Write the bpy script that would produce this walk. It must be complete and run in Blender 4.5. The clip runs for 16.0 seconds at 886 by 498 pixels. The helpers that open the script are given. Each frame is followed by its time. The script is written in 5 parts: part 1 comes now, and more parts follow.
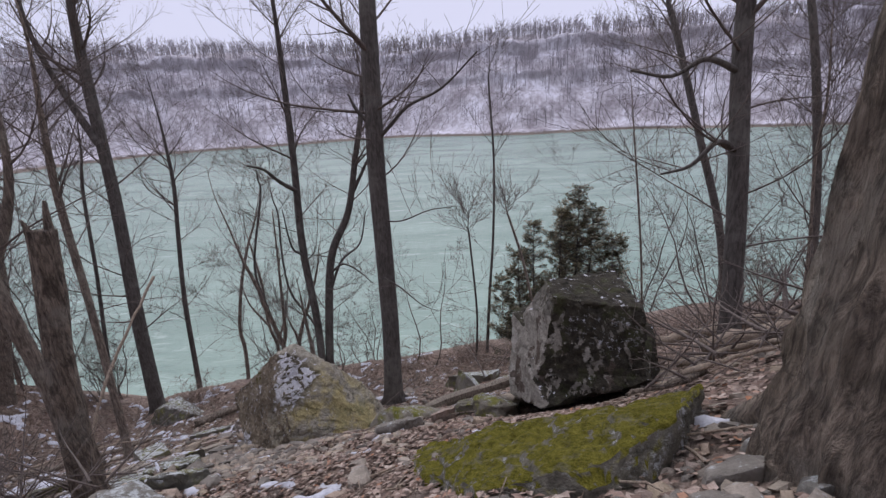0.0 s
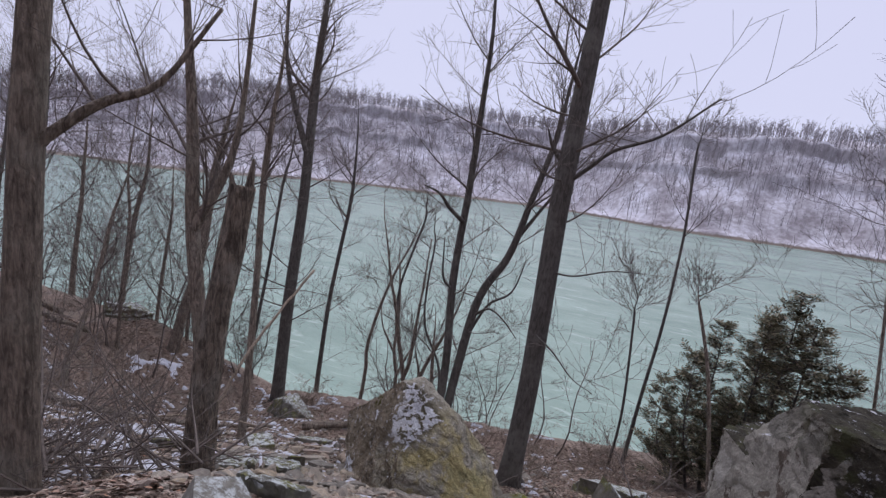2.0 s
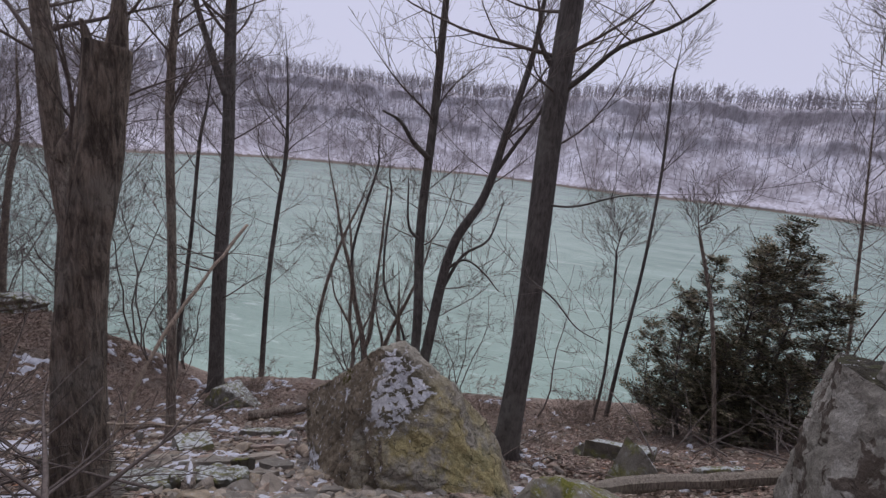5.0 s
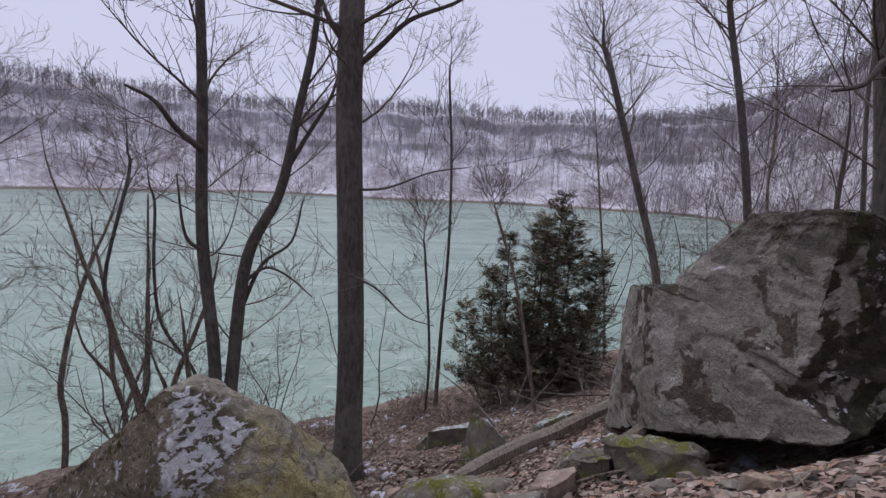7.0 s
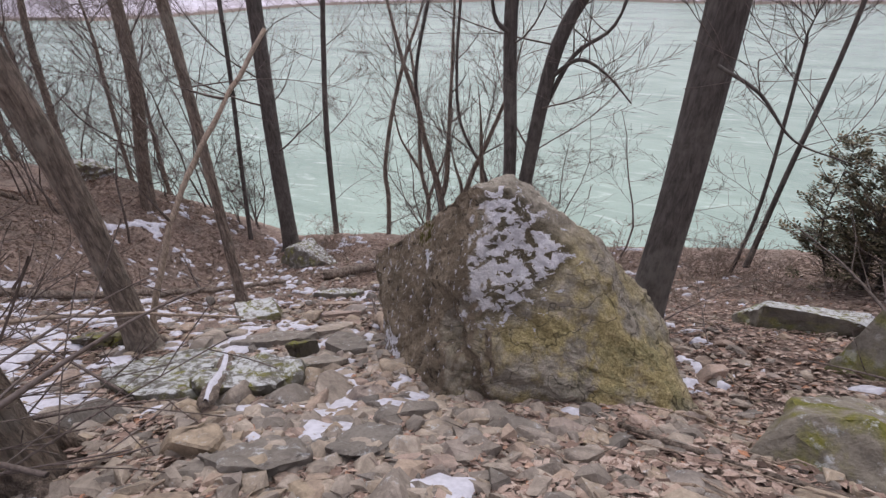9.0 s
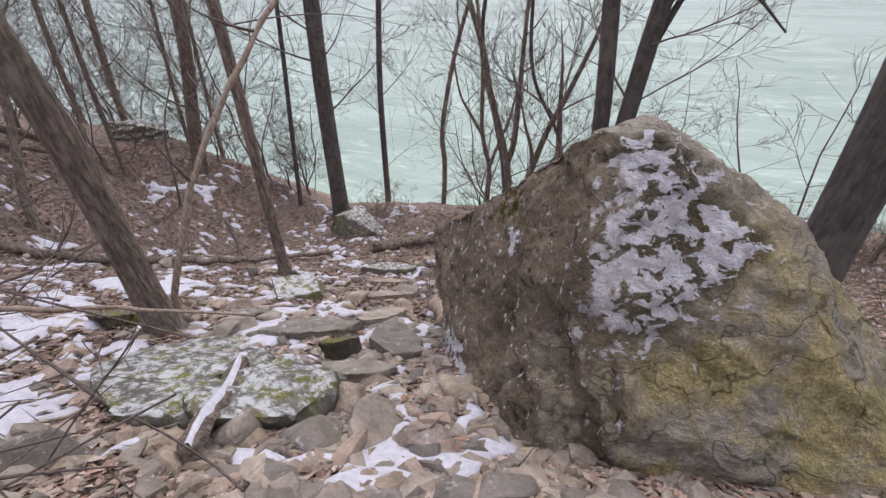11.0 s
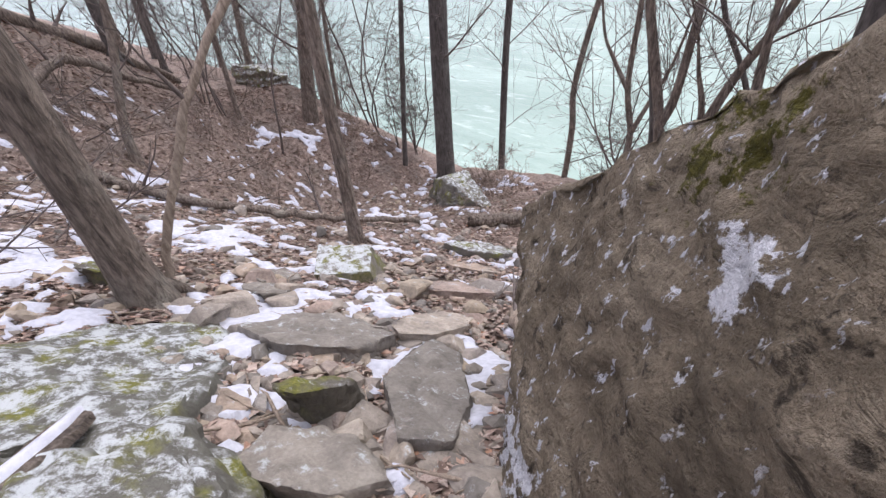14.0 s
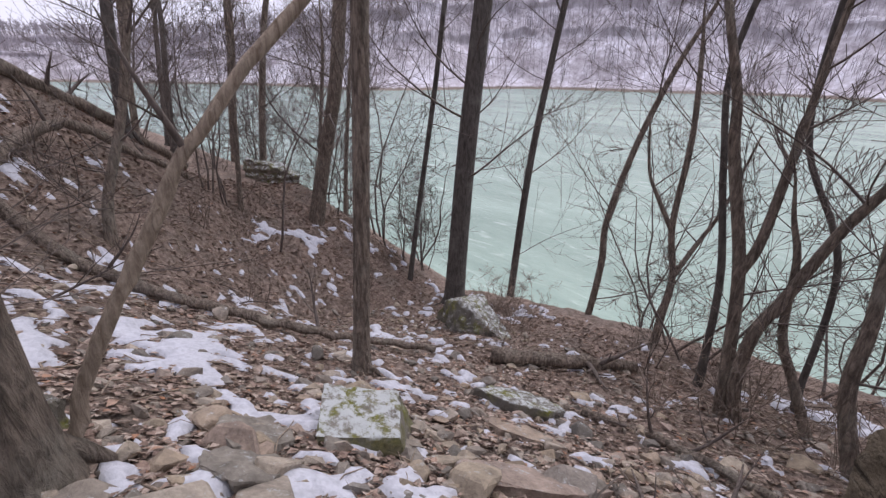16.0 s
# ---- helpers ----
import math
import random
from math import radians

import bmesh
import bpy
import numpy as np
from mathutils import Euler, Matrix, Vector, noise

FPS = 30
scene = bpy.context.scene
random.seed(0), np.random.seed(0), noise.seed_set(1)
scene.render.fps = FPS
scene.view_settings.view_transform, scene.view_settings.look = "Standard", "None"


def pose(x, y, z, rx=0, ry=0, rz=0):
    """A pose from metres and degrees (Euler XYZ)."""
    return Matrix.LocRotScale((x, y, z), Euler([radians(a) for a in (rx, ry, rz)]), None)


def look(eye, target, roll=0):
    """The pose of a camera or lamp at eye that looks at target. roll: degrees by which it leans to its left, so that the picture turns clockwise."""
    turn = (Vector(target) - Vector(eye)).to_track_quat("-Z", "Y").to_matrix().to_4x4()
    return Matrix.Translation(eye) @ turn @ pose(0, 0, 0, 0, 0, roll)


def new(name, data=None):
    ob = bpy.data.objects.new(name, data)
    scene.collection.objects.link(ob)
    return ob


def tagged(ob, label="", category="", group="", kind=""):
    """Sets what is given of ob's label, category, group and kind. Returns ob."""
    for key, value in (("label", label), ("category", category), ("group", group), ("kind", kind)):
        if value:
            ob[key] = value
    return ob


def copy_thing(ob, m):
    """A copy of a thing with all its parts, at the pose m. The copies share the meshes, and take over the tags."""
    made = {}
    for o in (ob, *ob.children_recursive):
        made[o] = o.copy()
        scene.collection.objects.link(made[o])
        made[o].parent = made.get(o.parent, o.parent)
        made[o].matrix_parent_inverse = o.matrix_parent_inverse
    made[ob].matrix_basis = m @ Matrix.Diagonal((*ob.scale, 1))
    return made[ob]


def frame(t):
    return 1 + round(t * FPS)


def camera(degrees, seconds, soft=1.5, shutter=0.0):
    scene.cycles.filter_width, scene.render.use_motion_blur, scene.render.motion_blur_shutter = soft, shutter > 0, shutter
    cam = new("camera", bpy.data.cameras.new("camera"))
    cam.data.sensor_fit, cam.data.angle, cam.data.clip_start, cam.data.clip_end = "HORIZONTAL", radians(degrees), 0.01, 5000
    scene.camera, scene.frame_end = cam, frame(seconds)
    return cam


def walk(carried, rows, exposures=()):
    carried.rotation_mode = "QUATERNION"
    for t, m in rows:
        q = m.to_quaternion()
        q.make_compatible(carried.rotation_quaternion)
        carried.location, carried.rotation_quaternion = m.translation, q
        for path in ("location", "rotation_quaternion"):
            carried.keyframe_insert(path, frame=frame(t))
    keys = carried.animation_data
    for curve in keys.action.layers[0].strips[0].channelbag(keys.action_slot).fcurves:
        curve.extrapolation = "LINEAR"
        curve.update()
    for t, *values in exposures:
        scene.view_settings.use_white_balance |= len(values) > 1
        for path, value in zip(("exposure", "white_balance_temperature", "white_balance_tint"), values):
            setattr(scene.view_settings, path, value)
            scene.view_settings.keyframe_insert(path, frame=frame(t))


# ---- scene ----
cam = camera(90.5, 16.0, soft=1.4)
PATH = [
    (0, (0.000, 0.000, 1.300), (-0.072, 1.898, 0.674), -3.1),
    (0.5, (-0.062, 0.220, 1.186), (0.081, 2.116, 0.567), 0.0),
    (1, (-0.330, 0.486, 0.983), (-0.411, 2.378, 0.340), 5.7),
    (1.5, (-0.426, 0.681, 0.776), (-0.820, 2.523, 0.104), 10.4),
    (2, (-0.773, 0.788, 0.665), (-1.448, 2.634, 0.297), 7.1),
    (2.5, (-1.141, 1.070, 0.411), (-2.053, 2.834, 0.169), 15.6),
    (3, (-1.295, 1.355, 0.230), (-2.012, 3.191, -0.109), 8.5),
    (3.2, (-1.335, 1.390, 0.209), (-1.895, 3.271, -0.178), 6.9),
    (5.3, (-1.813, 2.207, -0.353), (-2.160, 4.119, -0.824), 4.3),
    (5.5, (-1.864, 2.257, -0.364), (-2.028, 4.192, -0.842), 1.0),
    (6, (-1.867, 2.319, -0.419), (-1.543, 4.226, -0.926), 5.8),
    (6.5, (-1.898, 2.574, -0.604), (-1.618, 4.502, -1.056), 0.7),
    (7, (-1.933, 2.749, -0.799), (-1.449, 4.660, -1.138), 2.8),
    (7.5, (-2.185, 3.039, -0.888), (-1.603, 4.930, -1.186), 5.4),
    (8, (-2.238, 3.425, -1.080), (-1.817, 5.339, -1.482), 0.9),
    (8.5, (-2.389, 3.737, -1.323), (-2.405, 5.603, -2.042), 1.3),
    (9, (-2.570, 3.996, -1.468), (-3.173, 5.569, -2.546), -1.4),
    (9.2, (-2.595, 4.034, -1.506), (-3.396, 5.455, -2.663), -3.6),
    (11.3, (-3.294, 4.957, -2.176), (-4.071, 6.371, -3.358), -4.2),
    (11.5, (-3.378, 5.036, -2.262), (-4.075, 6.493, -3.441), -3.4),
    (12, (-3.459, 5.332, -2.454), (-4.205, 6.867, -3.496), -0.5),
    (12.5, (-3.610, 5.559, -2.688), (-4.536, 6.850, -3.903), -0.6),
    (13, (-3.657, 5.762, -2.779), (-4.660, 6.908, -4.076), -2.2),
    (13.5, (-3.728, 5.944, -2.932), (-4.807, 6.914, -4.308), -7.6),
    (14, (-3.778, 6.214, -3.059), (-4.950, 7.264, -4.293), -8.2),
    (14.5, (-3.808, 6.320, -3.202), (-5.042, 7.652, -4.041), -9.5),
    (15, (-4.198, 6.323, -3.358), (-5.422, 7.758, -4.024), -7.2),
    (15.5, (-4.601, 6.423, -3.485), (-5.859, 7.799, -4.207), -1.5),
    (16, (-5.071, 6.534, -3.571), (-6.353, 7.854, -4.354), 0.5),
]
walk(cam, [(t, look(eye, target, roll)) for t, eye, target, roll in PATH],
     [(0, 0.05, 6500, 10), (1, 0.03, 6500, 10), (1.5, 0.1, 6450, 10), (2, 0.02, 6350, 10), (2.5, -0.26, 6350, 10), (3, -0.23, 6500, 10), (5.5, -0.16, 6500, 10), (6, -0.27, 6550, 10), (7.5, -0.06, 6350, 10), (8, -0.24, 6500, 10), (8.5, 0.05, 6650, 11), (9, 0.5, 6950, 12), (11.5, 0.7, 6850, 11), (12, 0.6, 6950, 10), (12.5, 0.6, 6850, 10), (13.5, 1.0, 6900, 10), (14, 1.08, 6650, 10), (14.5, 0.8, 6500, 10), (15, 0.42, 6350, 10), (15.5, 0.44, 6600, 10), (16, 0.43, 6750, 11)])

# ---- light: a flat overcast winter sky over the gorge ----
world = bpy.data.worlds.new("overcast_sky")
scene.world = world
world.use_nodes = True
wn = world.node_tree.nodes
wl = world.node_tree.links
wn.clear()
w_out, w_bg, w_mix = wn.new("ShaderNodeOutputWorld"), wn.new("ShaderNodeBackground"), wn.new("ShaderNodeMix")
w_sky = wn.new("ShaderNodeTexSky")
w_sky.sky_type, w_sky.sun_disc = "NISHITA", False
w_sky.sun_elevation, w_sky.sun_rotation = radians(60), radians(-13)
w_scale = wn.new("ShaderNodeVectorMath")
w_scale.operation = "SCALE"
w_scale.inputs["Scale"].default_value = 0.09
w_mix.data_type = "RGBA"
w_mix.inputs["Factor"].default_value = 0.93
w_mix.inputs["B"].default_value = (0.70, 0.70, 0.90, 1)
wl.new(w_sky.outputs["Color"], w_scale.inputs[0])
wl.new(w_scale.outputs[0], w_mix.inputs["A"])
wl.new(w_mix.outputs["Result"], w_bg.inputs["Color"])
w_bg.inputs["Strength"].default_value = 1.0
wl.new(w_bg.outputs["Background"], w_out.inputs["Surface"])
sun = new("sun", bpy.data.lights.new("sun", "SUN"))
sun.data.energy, sun.data.angle, sun.data.color = 1.7, radians(80), (1.0, 0.95, 0.93)
sun.matrix_world = look((-8, 34, 60), (0, 0, 0))

# ---- materials ----
class Shade:
    """Short hand for one node material."""

    def __init__(self, name, rough=0.9, spec=0.3):
        self.mat = bpy.data.materials.new(name)
        self.mat.use_nodes = True
        self.nodes, self.links = self.mat.node_tree.nodes, self.mat.node_tree.links
        self.bsdf = self.nodes["Principled BSDF"]
        self.bsdf.inputs["Roughness"].default_value = rough
        self.bsdf.inputs["Specular IOR Level"].default_value = spec
        self.geo = self.nodes.new("ShaderNodeNewGeometry")
        self.tc = self.nodes.new("ShaderNodeTexCoord")

    def scaled(self, sx, sy, sz, where="Object"):
        n = self.nodes.new("ShaderNodeMapping")
        n.inputs["Scale"].default_value = (sx, sy, sz)
        self.links.new(self.geo.outputs["Position"] if where == "World" else self.tc.outputs[where], n.inputs["Vector"])
        return n.outputs["Vector"]

    def noise(self, scale, detail=4, vec=None, rough=0.55, distort=0.0):
        n = self.nodes.new("ShaderNodeTexNoise")
        n.inputs["Scale"].default_value, n.inputs["Detail"].default_value = scale, detail
        n.inputs["Roughness"].default_value, n.inputs["Distortion"].default_value = rough, distort
        self.links.new(vec if vec is not None else self.geo.outputs["Position"], n.inputs["Vector"])
        return n.outputs["Fac"]

    def ramp(self, fac, *stops):
        n = self.nodes.new("ShaderNodeValToRGB")
        while len(n.color_ramp.elements) < len(stops):
            n.color_ramp.elements.new(0.5)
        for e, (p, c) in zip(n.color_ramp.elements, stops):
            e.position, e.color = p, (*(c if isinstance(c, tuple) else (c, c, c)), 1)
        self.links.new(fac, n.inputs["Fac"])
        return n.outputs["Color"]

    def mix(self, fac, a, b, mode="MIX"):
        n = self.nodes.new("ShaderNodeMix")
        n.data_type, n.blend_type = "RGBA", mode
        for key, v in (("Factor", fac), ("A", a), ("B", b)):
            if isinstance(v, tuple):
                n.inputs[key].default_value = (*v, 1)
            elif isinstance(v, (int, float)):
                n.inputs[key].default_value = v
            else:
                self.links.new(v, n.inputs[key])
        return n.outputs["Result"]

    def calc(self, op, a, b=0.0, clamp=False):
        n = self.nodes.new("ShaderNodeMath")
        n.operation, n.use_clamp = op, clamp
        for i, v in enumerate((a, b)):
            if isinstance(v, (int, float)):
                n.inputs[i].default_value = v
            else:
                self.links.new(v, n.inputs[i])
        return n.outputs[0]

    def near(self, centre, radius):
        """1 at a place, falling to 0 at the radius."""
        n = self.nodes.new("ShaderNodeVectorMath")
        n.operation = "DISTANCE"
        self.links.new(self.geo.outputs["Position"], n.inputs[0])
        n.inputs[1].default_value = centre
        return self.calc("SUBTRACT", 1.0, self.calc("DIVIDE", n.outputs["Value"], radius), True)

    def normal(self, axis):
        n = self.nodes.new("ShaderNodeSeparateXYZ")
        self.links.new(self.geo.outputs["Normal"], n.inputs[0])
        return n.outputs[axis]

    def height(self, axis):
        n = self.nodes.new("ShaderNodeSeparateXYZ")
        self.links.new(self.geo.outputs["Position"], n.inputs[0])
        return n.outputs[axis]

    def random(self, island=False):
        if island:
            return self.geo.outputs["Random Per Island"]
        n = self.nodes.new("ShaderNodeObjectInfo")
        return n.outputs["Random"]

    def done(self, colour, bump=None, strength=0.5, dist=0.02):
        if isinstance(colour, tuple):
            self.bsdf.inputs["Base Color"].default_value = (*colour, 1)
        else:
            self.links.new(colour, self.bsdf.inputs["Base Color"])
        if bump is not None:
            n = self.nodes.new("ShaderNodeBump")
            n.inputs["Strength"].default_value, n.inputs["Distance"].default_value = strength, dist
            self.links.new(bump, n.inputs["Height"])
            self.links.new(n.outputs["Normal"], self.bsdf.inputs["Normal"])
        return self.mat


SNOW_COLOUR = (0.60, 0.61, 0.66)


def bark(name, dark, light, lichen, streak=5.0, depth=0.02, flake=0.0):
    s = Shade(name)
    v = s.scaled(1, 1, 0.16, "World")
    grain = s.noise(streak * 6, 6, v, 0.65, 0.6)
    patch = s.noise(2.2, 4)
    c = s.ramp(grain, (0.3, dark), (0.62, light))
    c = s.mix(s.ramp(patch, (0.52, 0.0), (0.68, 0.7)), c, lichen)
    spots = s.noise(13, 5, s.scaled(1, 1, 0.6, "World"), 0.7)
    c = s.mix(s.ramp(spots, (0.36, 0.45), (0.5, 0.0), (0.66, 0.0)), c, dark)
    relief_of = s.calc("ADD", grain, s.calc("MULTIPLY", spots, 0.6))
    if flake:
        plates = s.noise(15, 7, s.scaled(1, 1, 0.30, "World"), 0.7, 1.1)
        c = s.mix(s.ramp(plates, (0.40, flake), (0.50, 0.0)), c, dark)
        relief_of = s.calc("ADD", relief_of, s.calc("MULTIPLY", plates, 1.6))
    return s.done(c, relief_of, 1.0, depth * 1.6)


bark_smooth = bark("smooth_grey_bark", (0.040, 0.035, 0.032), (0.122, 0.11, 0.10), (0.16, 0.152, 0.136), 4.0, 0.010)
bark_brown = bark("brown_bark", (0.07, 0.056, 0.046), (0.37, 0.305, 0.248), (0.36, 0.33, 0.275), 5.0, 0.03, 0.45)
bark_furrowed = bark("furrowed_bark", (0.06, 0.048, 0.04), (0.46, 0.375, 0.30), (0.42, 0.385, 0.33), 4.0, 0.06, 0.6)
bark_pale = bark("weathered_dead_wood", (0.16, 0.12, 0.09), (0.40, 0.33, 0.26), (0.30, 0.26, 0.21), 7.0, 0.01)
bark_twig = bark("twig_bark", (0.065, 0.053, 0.047), (0.175, 0.145, 0.13), (0.18, 0.155, 0.14), 8.0, 0.003)

old_wood = bark("weathered_split_wood", (0.07, 0.058, 0.047), (0.34, 0.295, 0.245), (0.26, 0.23, 0.19), 9.0, 0.012)
bark_shrub = bark("brown_shrub_stems", (0.10, 0.078, 0.062), (0.26, 0.205, 0.17), (0.22, 0.185, 0.16), 8.0, 0.003)


def make_ground_mat():
    s = Shade("leaf_littered_soil", 0.95)
    a, b, c = s.noise(1.3, 5), s.noise(9, 6, rough=0.7), s.noise(55, 4, rough=0.7)
    col = s.ramp(b, (0.28, (0.08, 0.059, 0.048)), (0.46, (0.25, 0.187, 0.152)), (0.66, (0.44, 0.35, 0.295)))
    col = s.mix(s.ramp(a, (0.45, 0.0), (0.65, 0.55)), col, (0.20, 0.175, 0.15))
    col = s.mix(s.ramp(c, (0.32, 0.4), (0.55, 0.0)), col, (0.07, 0.05, 0.042))
    return s.done(col, s.calc("ADD", b, s.calc("MULTIPLY", c, 0.6)), 1.0, 0.05)


def make_stone_mat(name, pick, moss=0.0, frost=0.0, island=False):
    """Sandstone and limestone rubble: a tint for each stone, grain, pits, a little moss and frost."""
    s = Shade(name, 0.9)
    r = s.random(island)
    tint = s.ramp(r, *pick)
    a, b = s.noise(6, 6, rough=0.65), s.noise(45, 5, rough=0.7)
    col = s.mix(s.ramp(a, (0.3, 0.65), (0.62, 0.0)), tint, (0.085, 0.075, 0.066), "MIX")
    col = s.mix(0.35, col, s.ramp(b, (0.35, 0.08), (0.65, 0.42)), "OVERLAY")
    up = s.normal("Z")
    if moss:
        m = s.calc("MULTIPLY", s.ramp(s.noise(4.0, 5), (0.5 - 0.2 * moss, 0.0), (0.62 - 0.2 * moss, 1.0)), s.ramp(up, (0.05, 0.15), (0.5, 1.0)))
        col = s.mix(m, col, s.ramp(b, (0.3, (0.075, 0.080, 0.018)), (0.7, (0.20, 0.195, 0.045))))
    if frost:
        f = s.calc("MULTIPLY", s.ramp(s.noise(11.0, 9, rough=0.78), (0.60 - 0.14 * frost, 0.0), (0.70 - 0.14 * frost, 1.0)), s.ramp(up, (0.35, 0.0), (0.75, 1.0)))
        col = s.mix(f, col, (0.46, 0.49, 0.495))
    return s.done(col, s.calc("ADD", a, s.calc("MULTIPLY", b, 0.35)), 0.9, 0.03)


GREYS = ((0.0, (0.23, 0.215, 0.19)), (0.3, (0.40, 0.35, 0.295)), (0.55, (0.53, 0.465, 0.385)), (0.75, (0.47, 0.385, 0.28)), (0.9, (0.50, 0.39, 0.325)), (1.0, (0.35, 0.325, 0.29)))
stone_mat = make_stone_mat("rubble_stone", GREYS, 0.0, 0.25)
pebble_mat = make_stone_mat("small_rubble", GREYS, 0.0, 0.1, True)
lichen_mat = make_stone_mat("frosted_lichen_rock", ((0.0, (0.15, 0.15, 0.125)), (1.0, (0.24, 0.225, 0.195))), 0.06, 0.95)
frost_mat = make_stone_mat("frost_covered_rock", ((0.0, (0.20, 0.19, 0.17)), (1.0, (0.26, 0.25, 0.22))), 0.0, 0.9)
slate_mat = make_stone_mat("dark_flagstone", ((0.0, (0.26, 0.24, 0.21)), (1.0, (0.37, 0.335, 0.285))), 0.0, 0.3)
capped_mat = make_stone_mat("snow_dusted_rock", ((0.0, (0.22, 0.205, 0.17)), (1.0, (0.30, 0.28, 0.235))), 0.4, 1.2)
mossy_mat = make_stone_mat("mossy_grey_rock", ((0.0, (0.20, 0.185, 0.15)), (1.0, (0.30, 0.275, 0.22))), 0.06, 0.4)
dark_rock_mat = make_stone_mat("dark_mossy_rock", ((0.0, (0.14, 0.128, 0.105)), (1.0, (0.21, 0.19, 0.15))), 0.04, 0.4)


def make_boulder_mat():
    """Brown overhanging side with small flecks of snow, a crusted shoulder and yellow lichen on the sloping face."""
    s = Shade("lichened_boulder", 0.92, 0.2)
    a, b, c = s.noise(2.6, 6, rough=0.6), s.noise(14, 6, rough=0.7), s.noise(60, 4, rough=0.7)
    brown = s.ramp(a, (0.32, (0.16, 0.13, 0.093)), (0.5, (0.275, 0.225, 0.163)), (0.68, (0.385, 0.322, 0.24)))
    pits = s.noise(7.5, 7, s.scaled(1, 1, 1.6, "World"), 0.72, 0.8)
    brown = s.mix(s.ramp(pits, (0.36, 0.85), (0.44, 0.0)), brown, (0.035, 0.028, 0.022))
    brown = s.mix(s.ramp(s.noise(34, 5, rough=0.75), (0.34, 0.7), (0.44, 0.0)), brown, (0.05, 0.04, 0.03))
    grey = s.ramp(b, (0.3, (0.28, 0.258, 0.21)), (0.7, (0.61, 0.565, 0.475)))
    plane = s.calc("ADD", s.calc("MULTIPLY", s.height("X"), 0.6995), s.calc("MULTIPLY", s.height("Y"), 0.6714))
    plane = s.calc("ADD", s.calc("SUBTRACT", plane, s.calc("MULTIPLY", s.height("Z"), 0.2449)), -2.895)
    plane = s.calc("ADD", plane, s.calc("MULTIPLY", s.calc("SUBTRACT", s.noise(5.0, 5), 0.5), 0.16))
    away = s.ramp(s.calc("ADD", s.calc("MULTIPLY", s.normal("X"), 0.5), 0.5), (0.36, 0.0), (0.52, 1.0))
    side = s.calc("MULTIPLY", s.ramp(s.calc("ADD", plane, 0.5), (0.57, 1.0), (0.62, 0.0)), s.calc("SUBTRACT", 1.0, s.calc("MULTIPLY", away, 0.8)), True)
    yellow = s.calc("MULTIPLY", s.near((-2.35, 6.40, -3.95), 1.25), s.ramp(s.noise(2.6, 6, rough=0.65), (0.42, 0.0), (0.58, 2.2)), True)
    ycol = s.ramp(s.calc("ADD", s.calc("MULTIPLY", b, 0.5), s.calc("MULTIPLY", c, 0.5)), (0.34, (0.32, 0.27, 0.13)), (0.5, (0.52, 0.445, 0.225)), (0.66, (0.68, 0.60, 0.34)))
    greenish = s.calc("MULTIPLY", s.near((-2.0, 6.55, -4.15), 0.9), s.ramp(s.noise(4.2, 6, rough=0.7), (0.5, 0.0), (0.6, 0.8)), True)
    face = s.mix(greenish, s.mix(yellow, grey, ycol), s.ramp(c, (0.3, (0.15, 0.155, 0.075)), (0.7, (0.31, 0.31, 0.18))))
    seam = s.calc("ABSOLUTE", s.calc("SUBTRACT", s.noise(2.1, 3, s.scaled(1, 1, 1.8, "World"), 0.5, 0.6), 0.5))
    face = s.mix(s.ramp(seam, (0.0, 0.75), (0.012, 0.0)), face, (0.05, 0.045, 0.03))
    col = s.mix(side, face, brown)
    col = s.mix(0.35, col, s.ramp(c, (0.3, 0.12), (0.7, 0.62)), "OVERLAY")
    zone = s.ramp(s.calc("ADD", s.near((-3.20, 6.62, -3.22), 0.90), s.calc("MULTIPLY", s.calc("SUBTRACT", a, 0.5), 0.8)), (0.16, 0.0), (0.62, 1.0))
    lumpy = s.noise(11.5, 7, s.scaled(0.85, 0.85, 1.5, "World"), 0.6, 0.5)
    lumps = s.ramp(s.calc("ADD", lumpy, s.calc("MULTIPLY", s.calc("SUBTRACT", zone, 1.0), 0.28)), (0.447, 0.0), (0.475, 1.0))
    crust = s.calc("MULTIPLY", lumps, s.calc("SUBTRACT", 1.0, side))
    holes = s.calc("MULTIPLY", s.calc("SUBTRACT", 1.0, lumps), s.ramp(zone, (0.45, 0.0), (0.8, 0.85)))
    col = s.mix(s.calc("MULTIPLY", holes, s.calc("SUBTRACT", 1.0, side)), col, s.ramp(c, (0.35, (0.05, 0.042, 0.024)), (0.65, (0.14, 0.12, 0.078))))
    fleck = s.noise(17.0, 7, s.scaled(1.4, 1.4, 0.6, "World"), 0.66, 0.1)
    flecks = s.calc("MULTIPLY", s.ramp(fleck, (0.605, 0.0), (0.625, 1.0)), side)
    clump = s.ramp(s.noise(1.7, 3), (0.36, 0.0), (0.48, 1.0))
    wisps = s.calc("MULTIPLY", flecks, clump)
    ragged = s.noise(10, 6, rough=0.72)
    spot = s.calc("ADD", s.ramp(s.near((-3.80, 6.95, -3.63), 0.22), (0.0, 0.0), (0.8, 0.26)), s.ramp(s.near((-4.22, 6.75, -4.85), 0.62), (0.0, 0.0), (0.6, 0.25)))
    dusted = s.calc("MULTIPLY", s.ramp(s.calc("ADD", ragged, spot), (0.70, 0.0), (0.74, 1.0)), s.ramp(spot, (0.02, 0.0), (0.12, 1.0)))
